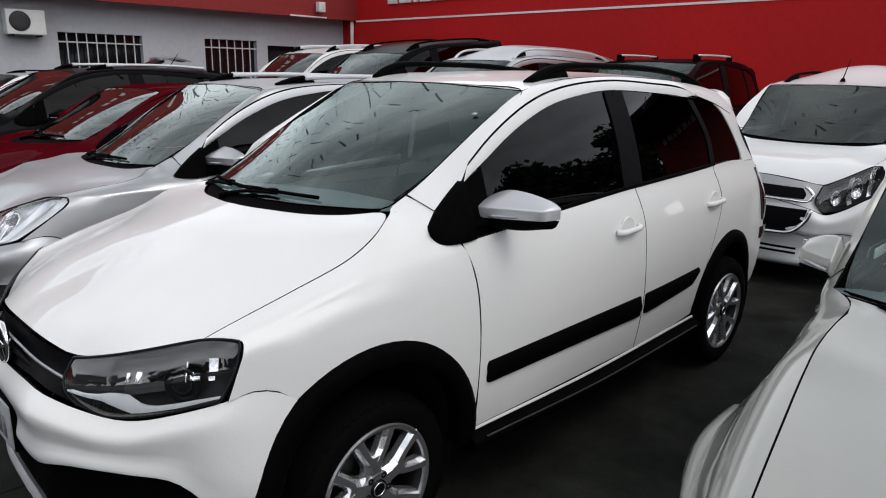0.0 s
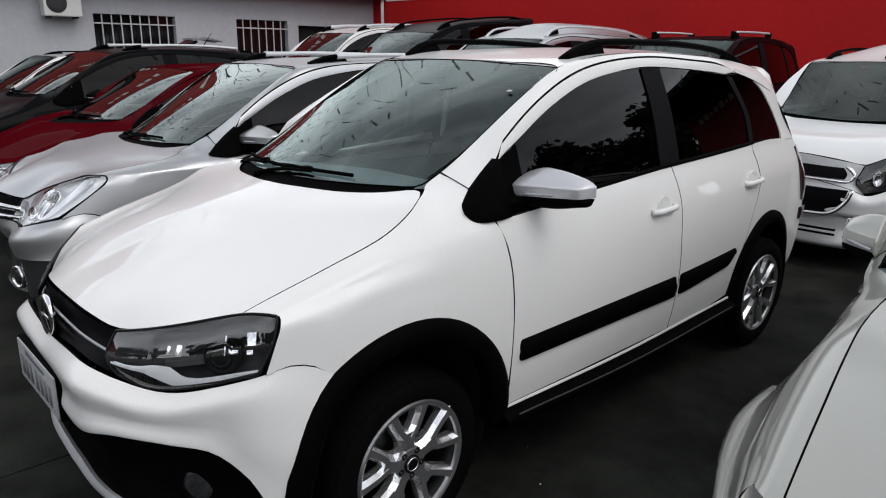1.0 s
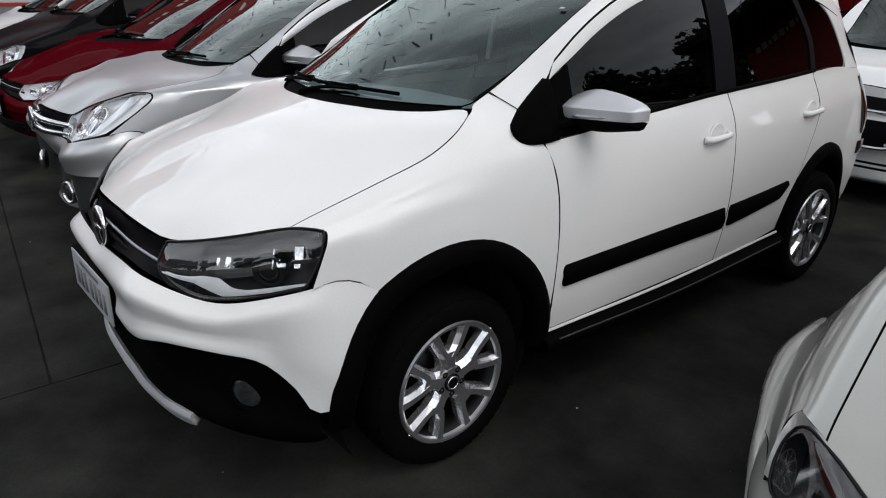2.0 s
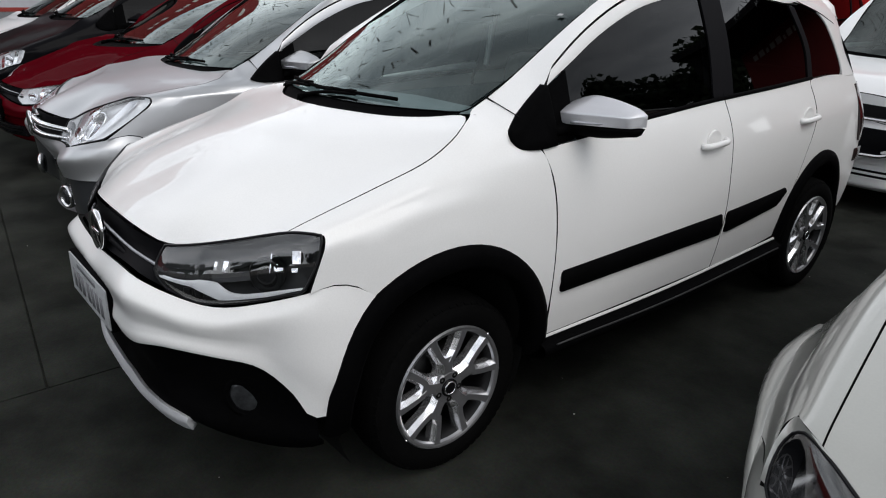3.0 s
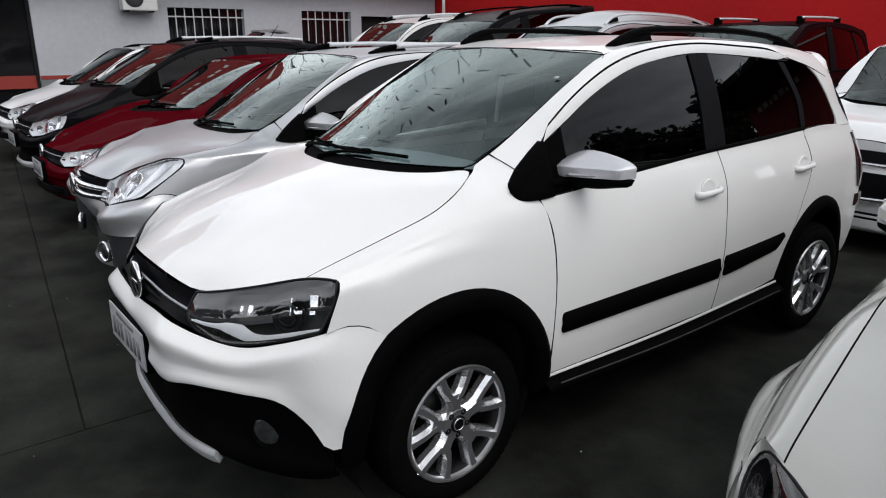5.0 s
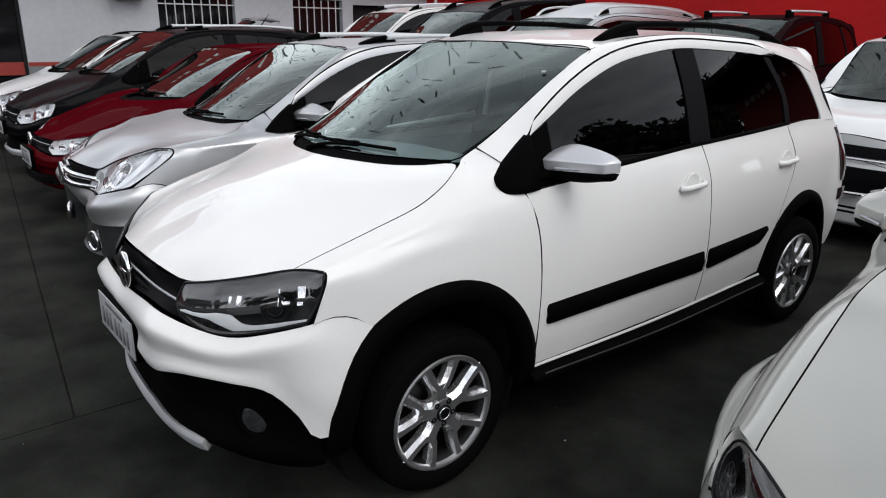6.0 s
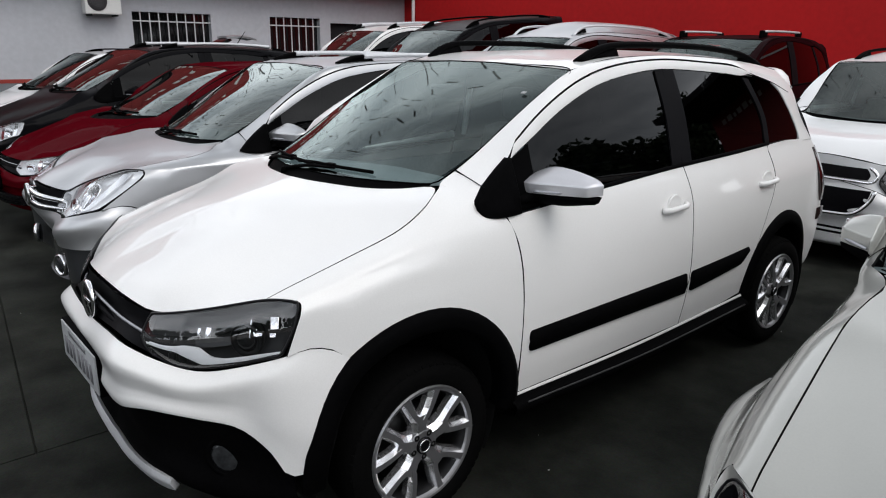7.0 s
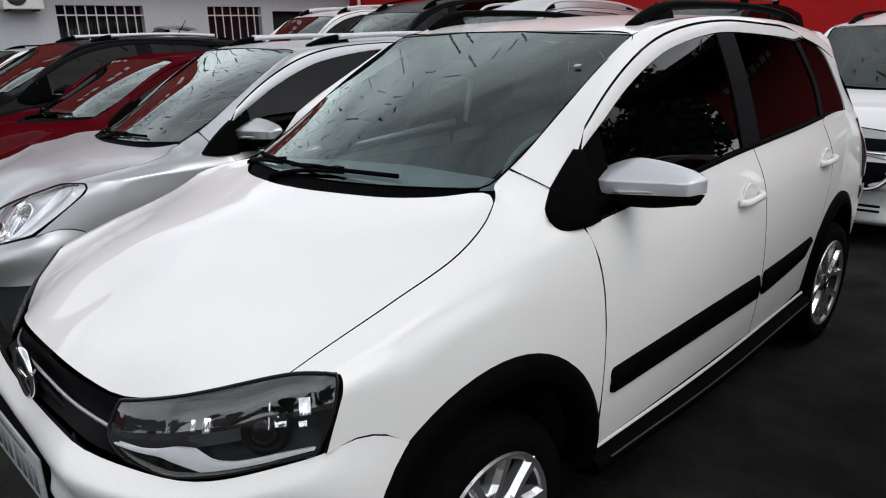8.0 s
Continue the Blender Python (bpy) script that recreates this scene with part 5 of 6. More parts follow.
    g = loft([both([(0, 2.96, 1.43), (0.3, 2.93, 1.425), (0.55, 2.82, 1.37)]), both([(0, 3.04, 1.25), (0.35, 3.0, 1.25), (0.63, 2.865, 1.225)]),
              both([(0, 3.10, 1.09), (0.35, 3.07, 1.09), (0.58, 2.98, 1.09), corner(2.90, 1.09)])], 25, 10)
    panel("rear_window", g, TINT, plabel="dark tinted rear glass", gap=0.0, flange=0.004)
    def tail_lamp():
        at_ = lambda y, z: (float(side_x(y, z)) + 0.008, y + 0.03, z)
        return grid_bm(coons([at_(2.965, 0.735), (0.730, 3.085, 0.73)], [(0.730, 3.085, 0.73), (0.720, 3.06, 0.86), (0.675, 2.985, 1.05)], [at_(2.845, 1.05), (0.675, 2.985, 1.05)],
                             [at_(2.965, 0.735), at_(2.91, 0.86), at_(2.845, 1.05)], 8, 12, bulge=(0.010, 0.006, 0)), MID, 0, 0.012)
    pair("tail_lamp", tail_lamp, AMBER, plabel="red tail lamp")
    def reflector():
        at_ = lambda y, z: (float(side_x(y, z)) + 0.004, y, z)
        return grid_bm(coons([at_(2.985, 0.62), (0.735, 3.09, 0.62)], [(0.735, 3.09, 0.62), (0.735, 3.09, 0.69)], [at_(2.975, 0.69), (0.735, 3.09, 0.69)], [at_(2.985, 0.62), at_(2.975, 0.69)], 4, 4, bulge=(0.006, 0.006, 0)), MID, 0, 0.01)
    pair("rear_reflector", reflector, AMBER)

    if aerial:
        ay, az = aerial
        base = put("aerial_base", lathe_bm([(az - 0.01, 0.024), (az + 0.015, 0.018), (az + 0.026, 0.008), (az + 0.026, 0.0)], 12, "z", (0, ay, 0)), PLASTIC, plabel="short black roof aerial")
        put("aerial_rod", tube_bm([(0, ay, az + 0.02), (0, ay + 0.05, az + 0.09), (0, ay + 0.11, az + 0.17)], lambda t: 0.006 - 0.003 * t, 8, 6), PLASTIC, base)
    if tailgate:
        g = loft([both([(0, 2.50, 1.50), (0.15, 2.50, 1.495)]), both([(0, 2.72, 1.68), (0.17, 2.71, 1.67)]), both([(0, 2.95, 1.80), (0.18, 2.94, 1.79)])], 9, 10)
        gate = panel("open_tailgate", g, GLOSSBLACK, plabel="raised tailgate with dark glass", gap=0.0, flange=0.05)
        g = loft([both([(0, 2.90, 1.815), (0.20, 2.89, 1.80)]), both([(0, 3.15, 1.83), (0.21, 3.14, 1.815)]), both([(0, 3.40, 1.79), (0.17, 3.38, 1.775)])], 9, 10)
        put("tailgate_skin", grid_bm(g, (0, 3, 1), 0, 0.03), SILVER, gate, "silver lower tailgate skin")
    # cabin and underbody
    bm = bmesh.new()
    add_box(bm, -0.745, 0.745, 0.42, 1.95, 0.24, 0.36)
    add_box(bm, -0.40, 0.40, -0.62, 3.0, 0.20, 0.34)
    add_box(bm, -0.64, 0.64, 2.80, 2.94, 0.30, 0.98)
    add_box(bm, -0.45, 0.45, -0.55, 0.42, 0.30, 0.74)
    add_box(bm, -0.70, 0.70, 0.36, 0.44, 0.30, 1.02)
    put("underbody", bm, UNDER, plabel="black underbody")
    pair("door_cap", lambda: box_mesh(0.700, 0.730, 0.70, 1.38, 1.106, 1.140, 0.008), CAP_TRIM, plabel="pale door cap")
    pair("pillar_trim", lambda: tube_bm([(0.690, 1.44, 1.12), (0.660, 1.436, 1.24), (0.630, 1.430, 1.35)], 0.016, 10, 8), CAP_TRIM, plabel="pale inner pillar trim")
    pair("door_trim", lambda: box_mesh(0.70, 0.735, 0.45, 2.15, 0.36, 1.02), CABIN)
    g = loft([both([(0, 0.13, 1.096), (0.4, 0.14, 1.10), (0.64, 0.2, 1.12)]), both([(0, 0.30, 1.09), (0.4, 0.31, 1.09), (0.66, 0.34, 1.09)]), both([(0, 0.52, 1.06), (0.4, 0.52, 1.06), (0.70, 0.52, 1.05)]),
              both([(0, 0.62, 0.98), (0.4, 0.62, 0.98), (0.72, 0.62, 0.97)]), both([(0, 0.60, 0.70), (0.4, 0.60, 0.70), (0.72, 0.60, 0.70)])], 25, 16)
    put("dashboard", grid_bm(g, (0, 0.4, 0.2)), CABIN, plabel="grey dashboard")
    for cx in (-0.36, 0.36):
        bm = bmesh.new()
        add_box(bm, cx - 0.25, cx + 0.25, 0.95, 1.45, 0.45, 0.62, 0.06)
        seat = put("front_seat", bm, cabin, plabel="fabric front seat")
        bm = box_mesh(cx - 0.24, cx + 0.24, 1.36, 1.50, 0.55, 1.18, 0.06)
        for v in bm.verts:
            v.co.y += (v.co.z - 0.55) * 0.22
        put("seat_back", bm, cabin, seat)
        bm = box_mesh(cx - 0.13, cx + 0.13, 1.545, 1.63, 1.20, 1.36, 0.04)
        put("headrest", bm, cabin, seat)
    put("rear_seat", box_mesh(-0.66, 0.66, 2.10, 2.42, 0.5, 1.14, 0.06), cabin)
    ring = []
    for w in np.linspace(0, 2 * math.pi, 26, endpoint=False):
        ring.append((0.36 + 0.185 * math.cos(w), 0.76 + 0.185 * math.sin(w) * 0.42, 1.00 + 0.185 * math.sin(w) * 0.9))
    sw = put("steering_wheel", tube_bm(ring, 0.015, closed=True, sides=8), CABIN, plabel="dark steering wheel")
    put("steering_hub", lathe_bm([(-0.02, 0.06), (0.02, 0.055), (0.03, 0.0)], 16, "y", (0.36, 0.73, 1.0)), CABIN, sw)
    put("steering_spoke", box_mesh(0.19, 0.53, 0.735, 0.76, 0.985, 1.015, 0.005), CABIN, sw)
    put("interior_mirror", box_mesh(-0.11, 0.11, 0.74, 0.77, 1.345, 1.405, 0.012), GLOSSBLACK, plabel="interior mirror")
    g = loft([both([(0, 0.95, 1.475), (0.50, 0.93, 1.455)]), both([(0, 1.5, 1.525), (0.50, 1.5, 1.505)]), both([(0, 2.8, 1.45), (0.48, 2.7, 1.42)])], 9, 9)
    put("headlining", grid_bm(g, (0, 1.5, 3)), CABIN)

    # wheels
    for yy in (0.0, 2.465):
        for s in (1, -1):
            w = copy_thing(wheel, pose(0, 0, 0)) if wheel else None
            c = warp((0.802 * s, yy, 0.30))
            w.parent = root
            k = tyre / 0.30
            w.matrix_basis = Matrix.Translation((c[0], c[1], tyre)) @ Matrix.Rotation(0 if s > 0 else math.pi, 4, "Z") @ Matrix.Diagonal((k, k, k, 1))
    return root


WHEEL_STAR = wheel_template()

# ---------------------------------------------------------------- the lot: ground
m, n, l, p = nodes_of("dark_painted_ground")
ASPHALT = m
co = n.new("ShaderNodeTexCoord")
n1 = n.new("ShaderNodeTexNoise")
n1.inputs["Scale"].default_value = 1.9
n1.inputs["Detail"].default_value = 9
n1.inputs["Roughness"].default_value = 0.62
n2 = n.new("ShaderNodeTexNoise")
n2.inputs["Scale"].default_value = 90
n2.inputs["Detail"].default_value = 4
r1 = n.new("ShaderNodeValToRGB")
r1.color_ramp.elements[0].position, r1.color_ramp.elements[0].color = 0.36, (0.016, 0.0172, 0.015, 1)
r1.color_ramp.elements[1].position, r1.color_ramp.elements[1].color = 0.66, (0.048, 0.051, 0.044, 1)
r2 = n.new("ShaderNodeMix")
r2.data_type, r2.blend_type = "RGBA", "MULTIPLY"
r2.inputs[0].default_value = 0.55
l.new(co.outputs["Object"], n1.inputs["Vector"])
l.new(co.outputs["Object"], n2.inputs["Vector"])
l.new(n1.outputs["Fac"], r1.inputs["Fac"])
l.new(r1.outputs["Color"], r2.inputs[6])
l.new(n2.outputs["Color"], r2.inputs[7])
l.new(r2.outputs[2], p.inputs["Base Color"])
mr = n.new("ShaderNodeMapRange")
mr.inputs["To Min"].default_value, mr.inputs["To Max"].default_value = 0.5, 0.85
l.new(n1.outputs["Fac"], mr.inputs["Value"])
l.new(mr.outputs["Result"], p.inputs["Roughness"])
p.inputs["Specular IOR Level"].default_value = 0.03
bp = n.new("ShaderNodeBump")
bp.inputs["Strength"].default_value, bp.inputs["Distance"].default_value = 0.35, 0.004
l.new(n2.outputs["Fac"], bp.inputs["Height"])
l.new(bp.outputs["Normal"], p.inputs["Normal"])

# slabs of the lot with open joints, on a ground sheet that reaches the horizon
bm = bmesh.new()
add_box(bm, -600, 600, -600, 600, -0.4, -0.014)
ground = tagged(link_mesh("ground", bm, ASPHALT, smooth=False), "dark grey painted concrete ground", "ground", kind="structure")
rnd = random.Random(4)
for x0, x1, y0, y1 in ((-0.496, 40, -30, 11.2), (-40, -0.504, -0.900, 11.2), (-40, -0.504, -30, -0.908)):
    bm = bmesh.new()
    add_box(bm, x0, x1, y0, y1, -0.012, 0.0, 0.003)
    for v in bm.verts:
        if abs(v.co.y + 0.904) < 0.05:
            v.co.y += -0.012 + 0.103 * (-0.504 - v.co.x)
    part("slab", bm, ASPHALT, ground, smooth=False)

SPECK = material("pale_grit", (0.5, 0.5, 0.47), 0.8)
bm = bmesh.new()
for i in range(46):
    x, y = (0.856, 0.569) if i == 0 else (rnd.uniform(-2.5, 2.2), rnd.uniform(-1.8, 3.2))
    s = 0.004 if i == 0 else rnd.uniform(0.001, 0.0024)
    bmesh.ops.create_icosphere(bm, subdivisions=1, radius=s, matrix=Matrix.Translation((x, y, s * 0.4)) @ Matrix.Diagonal((1, 1.3, 0.5, 1)))
tagged(link_mesh("grit", bm, SPECK), "pale crumbs of grit scattered on the ground", "grit", kind="stuff")

# ---------------------------------------------------------------- buildings
WALL_W = material("white_wall_paint", (0.47, 0.48, 0.51), 0.85, vary=0.06, scale=0.7, fine=9, bump=0.15, bump_scale=30)
WALL_R = material("red_wall_paint", (0.43, 0.009, 0.010), 0.75, spec=0.2, vary=0.10, scale=0.5, fine=10, bump=0.12, bump_scale=30)
# Wall red darkened in colour, so that its reflections in glass stay dim.
RED_DIM = material("dimmed_red_paint", (0.22, 0.012, 0.012), 0.75, vary=0.12, scale=0.5, fine=10, bump=0.12, bump_scale=30)
DADO = material("grey_dado_paint", (0.17, 0.18, 0.19), 0.8, vary=0.1)
BAND = material("red_band_paint", (0.27, 0.03, 0.02), 0.7, vary=0.1)
STRIPE = material("white_stripe_paint", (0.72, 0.66, 0.65), 0.7, vary=0.05)
SIGN_W = material("sign_white", (0.62, 0.60, 0.58), 0.5, vary=0.04)
# Darkness of unlit rooms as a colour; also on frames, posts and bay roof.
NEAR_BLACK = material("near_black", (0.006, 0.006, 0.007), 0.9)
IRON = material("white_iron_bars", (0.55, 0.55, 0.56), 0.5, vary=0.08)
GLASS_D = material("dark_window_glass", (0.008, 0.008, 0.009), 0.08, vary=0.1)
AC_W = material("white_enamel", (0.62, 0.62, 0.60), 0.45, vary=0.05)
AC_D = material("fan_grille_dark", (0.035, 0.032, 0.035), 0.6, vary=0.2)
WX = -14.0
OPEN = [(-1.6, 1.24, 0.0, 2.35), (3.88, 5.62, 1.30, 2.175), (7.10, 8.49, 1.30, 2.18), (8.80, 9.71, 0.0, 2.085)]


def wall_with_openings():
    """White wall with thickness in one skin; the openings go right through."""
    ys = sorted({-25.0, 11.2} | {v for o in OPEN for v in o[:2]})
    zs = sorted({0.0, 3.2} | {v for o in OPEN for v in o[2:]})
    solid = lambda i, k: 0 <= i < len(ys) - 1 and 0 <= k < len(zs) - 1 and not any(
        a <= ys[i] and ys[i + 1] <= b and z0 <= zs[k] and zs[k + 1] <= z1 for a, b, z0, z1 in OPEN)
    bm = bmesh.new()
    vs = {(s, i, k): bm.verts.new((WX - 0.2 * s, y, z)) for s in (0, 1) for i, y in enumerate(ys) for k, z in enumerate(zs)}
    for i in range(len(ys) - 1):
        for k in range(len(zs) - 1):
            if not solid(i, k):
                continue
            loop = ((i, k), (i + 1, k), (i + 1, k + 1), (i, k + 1))
            bm.faces.new([vs[0, *c] for c in loop])
            bm.faces.new([vs[1, *c] for c in reversed(loop)])
            for q, (di, dk) in enumerate(((0, -1), (1, 0), (0, 1), (-1, 0))):
                if not solid(i + di, k + dk):
                    c, d = loop[q], loop[(q + 1) % 4]
                    bm.faces.new([vs[0, *d], vs[0, *c], vs[1, *c], vs[1, *d]])
    bmesh.ops.delete(bm, geom=[v for v in bm.verts if not v.link_faces], context="VERTS")
    bmesh.ops.recalc_face_normals(bm, faces=bm.faces[:])
    return bm


wall_w = tagged(link_mesh("wall_white", wall_with_openings(), WALL_W, smooth=False), "white rendered wall with barred windows", "wall", kind="structure")
y = -25.0
for a, b, z0, z1 in OPEN + [(11.2, 11.2, 1, 1)]:
    y1 = a if z0 == 0 else b
    part("grey_dado", box_mesh(WX, WX + 0.012, y, y1, 0.0, 0.72), DADO, wall_w, "grey painted base of the wall", smooth=False)
    part("red_band", box_mesh(WX, WX + 0.016, y, y1, 0.724, 0.80), BAND, wall_w, "red painted band", smooth=False)
    y = b
# added rear wall and ceiling, out of sight, coloured as unlit
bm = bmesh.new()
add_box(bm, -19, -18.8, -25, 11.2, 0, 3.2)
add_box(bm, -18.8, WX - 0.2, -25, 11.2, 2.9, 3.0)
tagged(link_mesh("wall_back_room", bm, NEAR_BLACK, smooth=False), "unseen rear wall, near-black to keep the rooms dark", "wall", kind="structure")


def barred_window(name, y0, y1, z0, z1, bars, transom):
    w = tagged(link_mesh(name, box_mesh(WX - 0.16, WX - 0.15, y0, y1, z0, z1), GLASS_D, smooth=False), "dark window behind white iron bars", "window", kind="structure")
    part("window_frame", box_mesh(WX - 0.15, WX - 0.10, y0, y1, z1 - 0.03, z1, 0.004), NEAR_BLACK, w, smooth=False)
    part("window_frame", box_mesh(WX - 0.15, WX - 0.10, y0, y1, z0, z0 + 0.03, 0.004), NEAR_BLACK, w, smooth=False)
    part("transom_bar", box_mesh(WX - 0.04, WX - 0.02, y0, y1, transom - 0.014, transom + 0.014, 0.003), IRON, w, smooth=False)
    for i in range(bars):
        yb = y0 + (y1 - y0) * (i + 0.9) / (bars + 0.8)
        part("iron_bar", box_mesh(WX - 0.045, WX - 0.023, yb - 0.012, yb + 0.012, z0, z1, 0.003), IRON, w, smooth=False)
    part("window_sill", box_mesh(WX - 0.2, WX + 0.05, y0 - 0.05, y1 + 0.05, z0 - 0.04, z0, 0.004), WALL_W, w, smooth=False)


barred_window("window_1", 3.88, 5.62, 1.30, 2.175, 8, 1.985)
barred_window("window_2", 7.10, 8.49, 1.30, 2.18, 6, 1.985)
d = tagged(link_mesh("door_1", box_mesh(WX - 0.17, WX - 0.14, -1.6, 1.24, 0, 2.35), GLASS_D, smooth=False), "dark glazed showroom door", "door", kind="structure")
part("door_panel", box_mesh(WX - 0.14, WX - 0.10, -1.6, 1.24, 0.55, 0.80, 0.005), BAND, d, "red lower rail", smooth=False)
part("door_post", box_mesh(WX - 0.14, WX - 0.06, 1.18, 1.24, 0, 2.35, 0.005), NEAR_BLACK, d, smooth=False)
# black sheet in the opening paints the dark inside
tagged(link_mesh("door_2", box_mesh(WX - 0.19, WX - 0.17, 8.80, 9.71, 0, 2.085), NEAR_BLACK, smooth=False), "near-black sheet for the unlit open doorway", "door", kind="structure")

# red fascia that overhangs the white wall, with its soffit and raised white letters as plain blocks
fascia = tagged(link_mesh("wall_fascia", box_mesh(-13.55, -13.4, -25, 11.2, 2.80, 4.8), RED_DIM, smooth=False), "red sign fascia over the white wall", "fascia", kind="structure")
tagged(link_mesh("soffit", box_mesh(WX, -13.55, -25, 11.2, 2.84, 2.92), WALL_W, smooth=False), "pale soffit under the fascia", "soffit", kind="structure")
for z0, tall in ((4.05, 0.22),):
    yy = -9.0
    while yy < 9.2:
        wdt = rnd.uniform(0.10, 0.20)
        part("sign_block", box_mesh(-13.4, -13.37, yy, yy + wdt, z0, z0 + tall * rnd.choice((0.7, 1.0, 1.0)), 0.008), SIGN_W, fascia, "raised pale block", smooth=False)
        yy += wdt + rnd.choice((0.08, 0.10, 0.12, 0.35))
fl = tagged(new("flood_lamp"), "small grey flood lamp on the red fascia", "lamp")
fl.location = (-13.3, 9.95, 3.02)
bm = box_mesh(-0.06, 0.10, -0.10, 0.10, -0.09, 0.16, 0.02)
part("lamp_head", bm, AC_W, fl)
part("lamp_bracket", box_mesh(-0.10, -0.05, -0.03, 0.03, -0.06, 0.10, 0.005), STEEL, fl)
tagged(link_mesh("trim_fascia_lath", box_mesh(-13.4, -13.37, 9.1, 10.2, 2.80, 2.835), STRIPE, smooth=False), "white lath at the fascia's foot", "trim", kind="structure")

wall_r = tagged(link_mesh("wall_red", box_mesh(-16, 1.2, 11.2, 11.5, 0, 4.5), WALL_R, smooth=False), "tall red painted wall", "wall", kind="structure")
part("wall_stripe", box_mesh(-13.4, 1.2, 11.18, 11.2, 2.765, 2.805), STRIPE, wall_r, "thin white painted stripe", smooth=False)
x = -12.05
for wdt in (0.34, 0.42, 0.12, 0.36, 0.40, 0.36, 0.12, 0.40):
    part("sign_block", box_mesh(x, x + wdt, 11.13, 11.2, 3.16, 3.95, 0.01), SIGN_W, wall_r, "raised white block", smooth=False)
    x += wdt + 0.10
# unseen bay added at the end of the red wall, to darken its reflection
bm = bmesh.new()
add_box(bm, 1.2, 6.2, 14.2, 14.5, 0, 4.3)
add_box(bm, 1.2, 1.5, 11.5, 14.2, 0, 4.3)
bay = tagged(link_mesh("wall_bay", bm, RED_DIM, smooth=False), "unseen bay walls, their shade put into a dimmed red", "wall", kind="structure")
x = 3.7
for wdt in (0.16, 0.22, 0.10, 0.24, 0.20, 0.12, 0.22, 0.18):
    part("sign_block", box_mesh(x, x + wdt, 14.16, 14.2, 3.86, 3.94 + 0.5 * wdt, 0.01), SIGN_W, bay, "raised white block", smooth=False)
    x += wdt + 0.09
# roof added out of sight to keep sky light off the bay walls
tagged(link_mesh("roof_bay", box_mesh(1.2, 6.4, 11.1, 14.6, 4.302, 4.5, 0.02), NEAR_BLACK, smooth=False), "unseen near-black roof and post added to shade the bay", "roof", kind="structure")
part("roof_post", box_mesh(6.0, 6.2, 11.25, 11.45, 0, 4.302, 0.01), NEAR_BLACK, bpy.data.objects["roof_bay"], smooth=False)
dp = tagged(new("downpipe"), "white plastic rain pipe on the red wall", "pipe")
dp.location = (-13.5, 11.12, 0)
part("pipe", tube_bm([(0, 0, 0), (0, 0, 1.5), (0, 0, 2.88)], 0.045, 6, 12), STRIPE, dp)
part("pipe_elbow", tube_bm([(0, 0, 2.86), (-0.03, 0, 2.96), (-0.16, 0, 3.0), (-0.42, 0, 3.03)], 0.045, 12, 12), STRIPE, dp)
part("pipe_end", lathe_bm([(-0.46, 0.055), (-0.36, 0.07), (-0.34, 0.05)], 14, "x", (0, 0, 3.03)), STRIPE, dp)

ac = tagged(new("air_conditioner"), "white outdoor air conditioner unit on wall brackets", "air conditioner")
ac.location = (WX + 0.02, 3.24, 2.08)
part("casing", box_mesh(0.05, 0.33, -0.36, 0.34, 0.0, 0.47, 0.02), AC_W, ac, smooth=False)
part("fan_grille", lathe_bm([(0.33, 0.19), (0.342, 0.185), (0.338, 0.10), (0.342, 0.0)], 32, "x", (0, -0.12, 0.25)), AC_D, ac, "dark round fan grille")
for q in range(5):
    r = 0.04 + q * 0.035
    ring = [(0.346, -0.12 + r * math.cos(a), 0.25 + r * math.sin(a)) for a in np.linspace(0, 2 * math.pi, 24, endpoint=False)]
    part("grille_ring", tube_bm(ring, 0.004, closed=True, sides=5), AC_D, ac)
for yb in (-0.26, 0.24):
    part("bracket", box_mesh(-0.02, 0.36, yb - 0.015, yb + 0.015, -0.035, 0.0, 0.004), STEEL, ac)

# ---------------------------------------------------------------- parked cars
car_body("white_estate_car", "white five-door estate car with black cladding", WHITE, (0, 0), warp=make_warp(snub=0.032, blunt=0.10, settle=0.042), mirror_fit=(0.86, -0.07, 0.012, 0.716), fog_at=0.60, fog_z=0.405, wheel=WHEEL_STAR, rails=(PLASTIC, "black roof rail"), mirror_mat=MIRROR_CAP)
lw = make_warp((-0.83, -0.34, 0.0, 0.08, 0.90, 1.45, 2.60, 3.4), (0.0, 0.29, 0.72, 0.915, 0.985, 1.435, 1.53), 1.0, rake=1.0, droop=0.03, settle=0.055, lamps=(0, 0.29, 0.765, 0.89))
car_body("silver_estate_car", "silver estate car with dark lower cladding and chrome grille", SILVER, (-2.178, 0.262, -3.5), warp=lw, wheel=WHEEL_STAR, front="chrome", rails=(SATIN, "silver roof rail"), lamp_style="bright", skip=("plate", "sticker"), bumper="high", mirror_fit=(0.9, -0.11, 0.05), glass=SCREEN_B, fog_at=0.46)
rw = make_warp((-0.80, -0.42, 0.0, 0.28, 1.10, 1.58, 2.50, 3.3), (0.0, 0.28, 0.60, 0.69, 0.92, 1.34, 1.43), 0.99)
car_body("red_hatchback_car", "dark red hatchback car with clear headlamps", RED, (-4.45, 0.43), warp=rw, wheel=WHEEL_STAR, cladding=False, lamp_style="bright", glass=SCREEN_B, skip=("sticker",))
dw = make_warp((-0.83, -0.45, 0.0, 0.1, 0.95, 1.5, 2.55, 3.4), (0.0, 0.30, 0.66, 0.79, 1.03, 1.47, 1.58), 1.0)
car_body("black_estate_car", "black estate car with silver roof rails", BLACK, (-6.3, 0.52), warp=dw, wheel=WHEEL_STAR, aerial=(2.1, 1.57), rails=(SATIN, "silver roof rail"), lamp_style="bright", glass=SCREEN_B, skip=("sticker",))
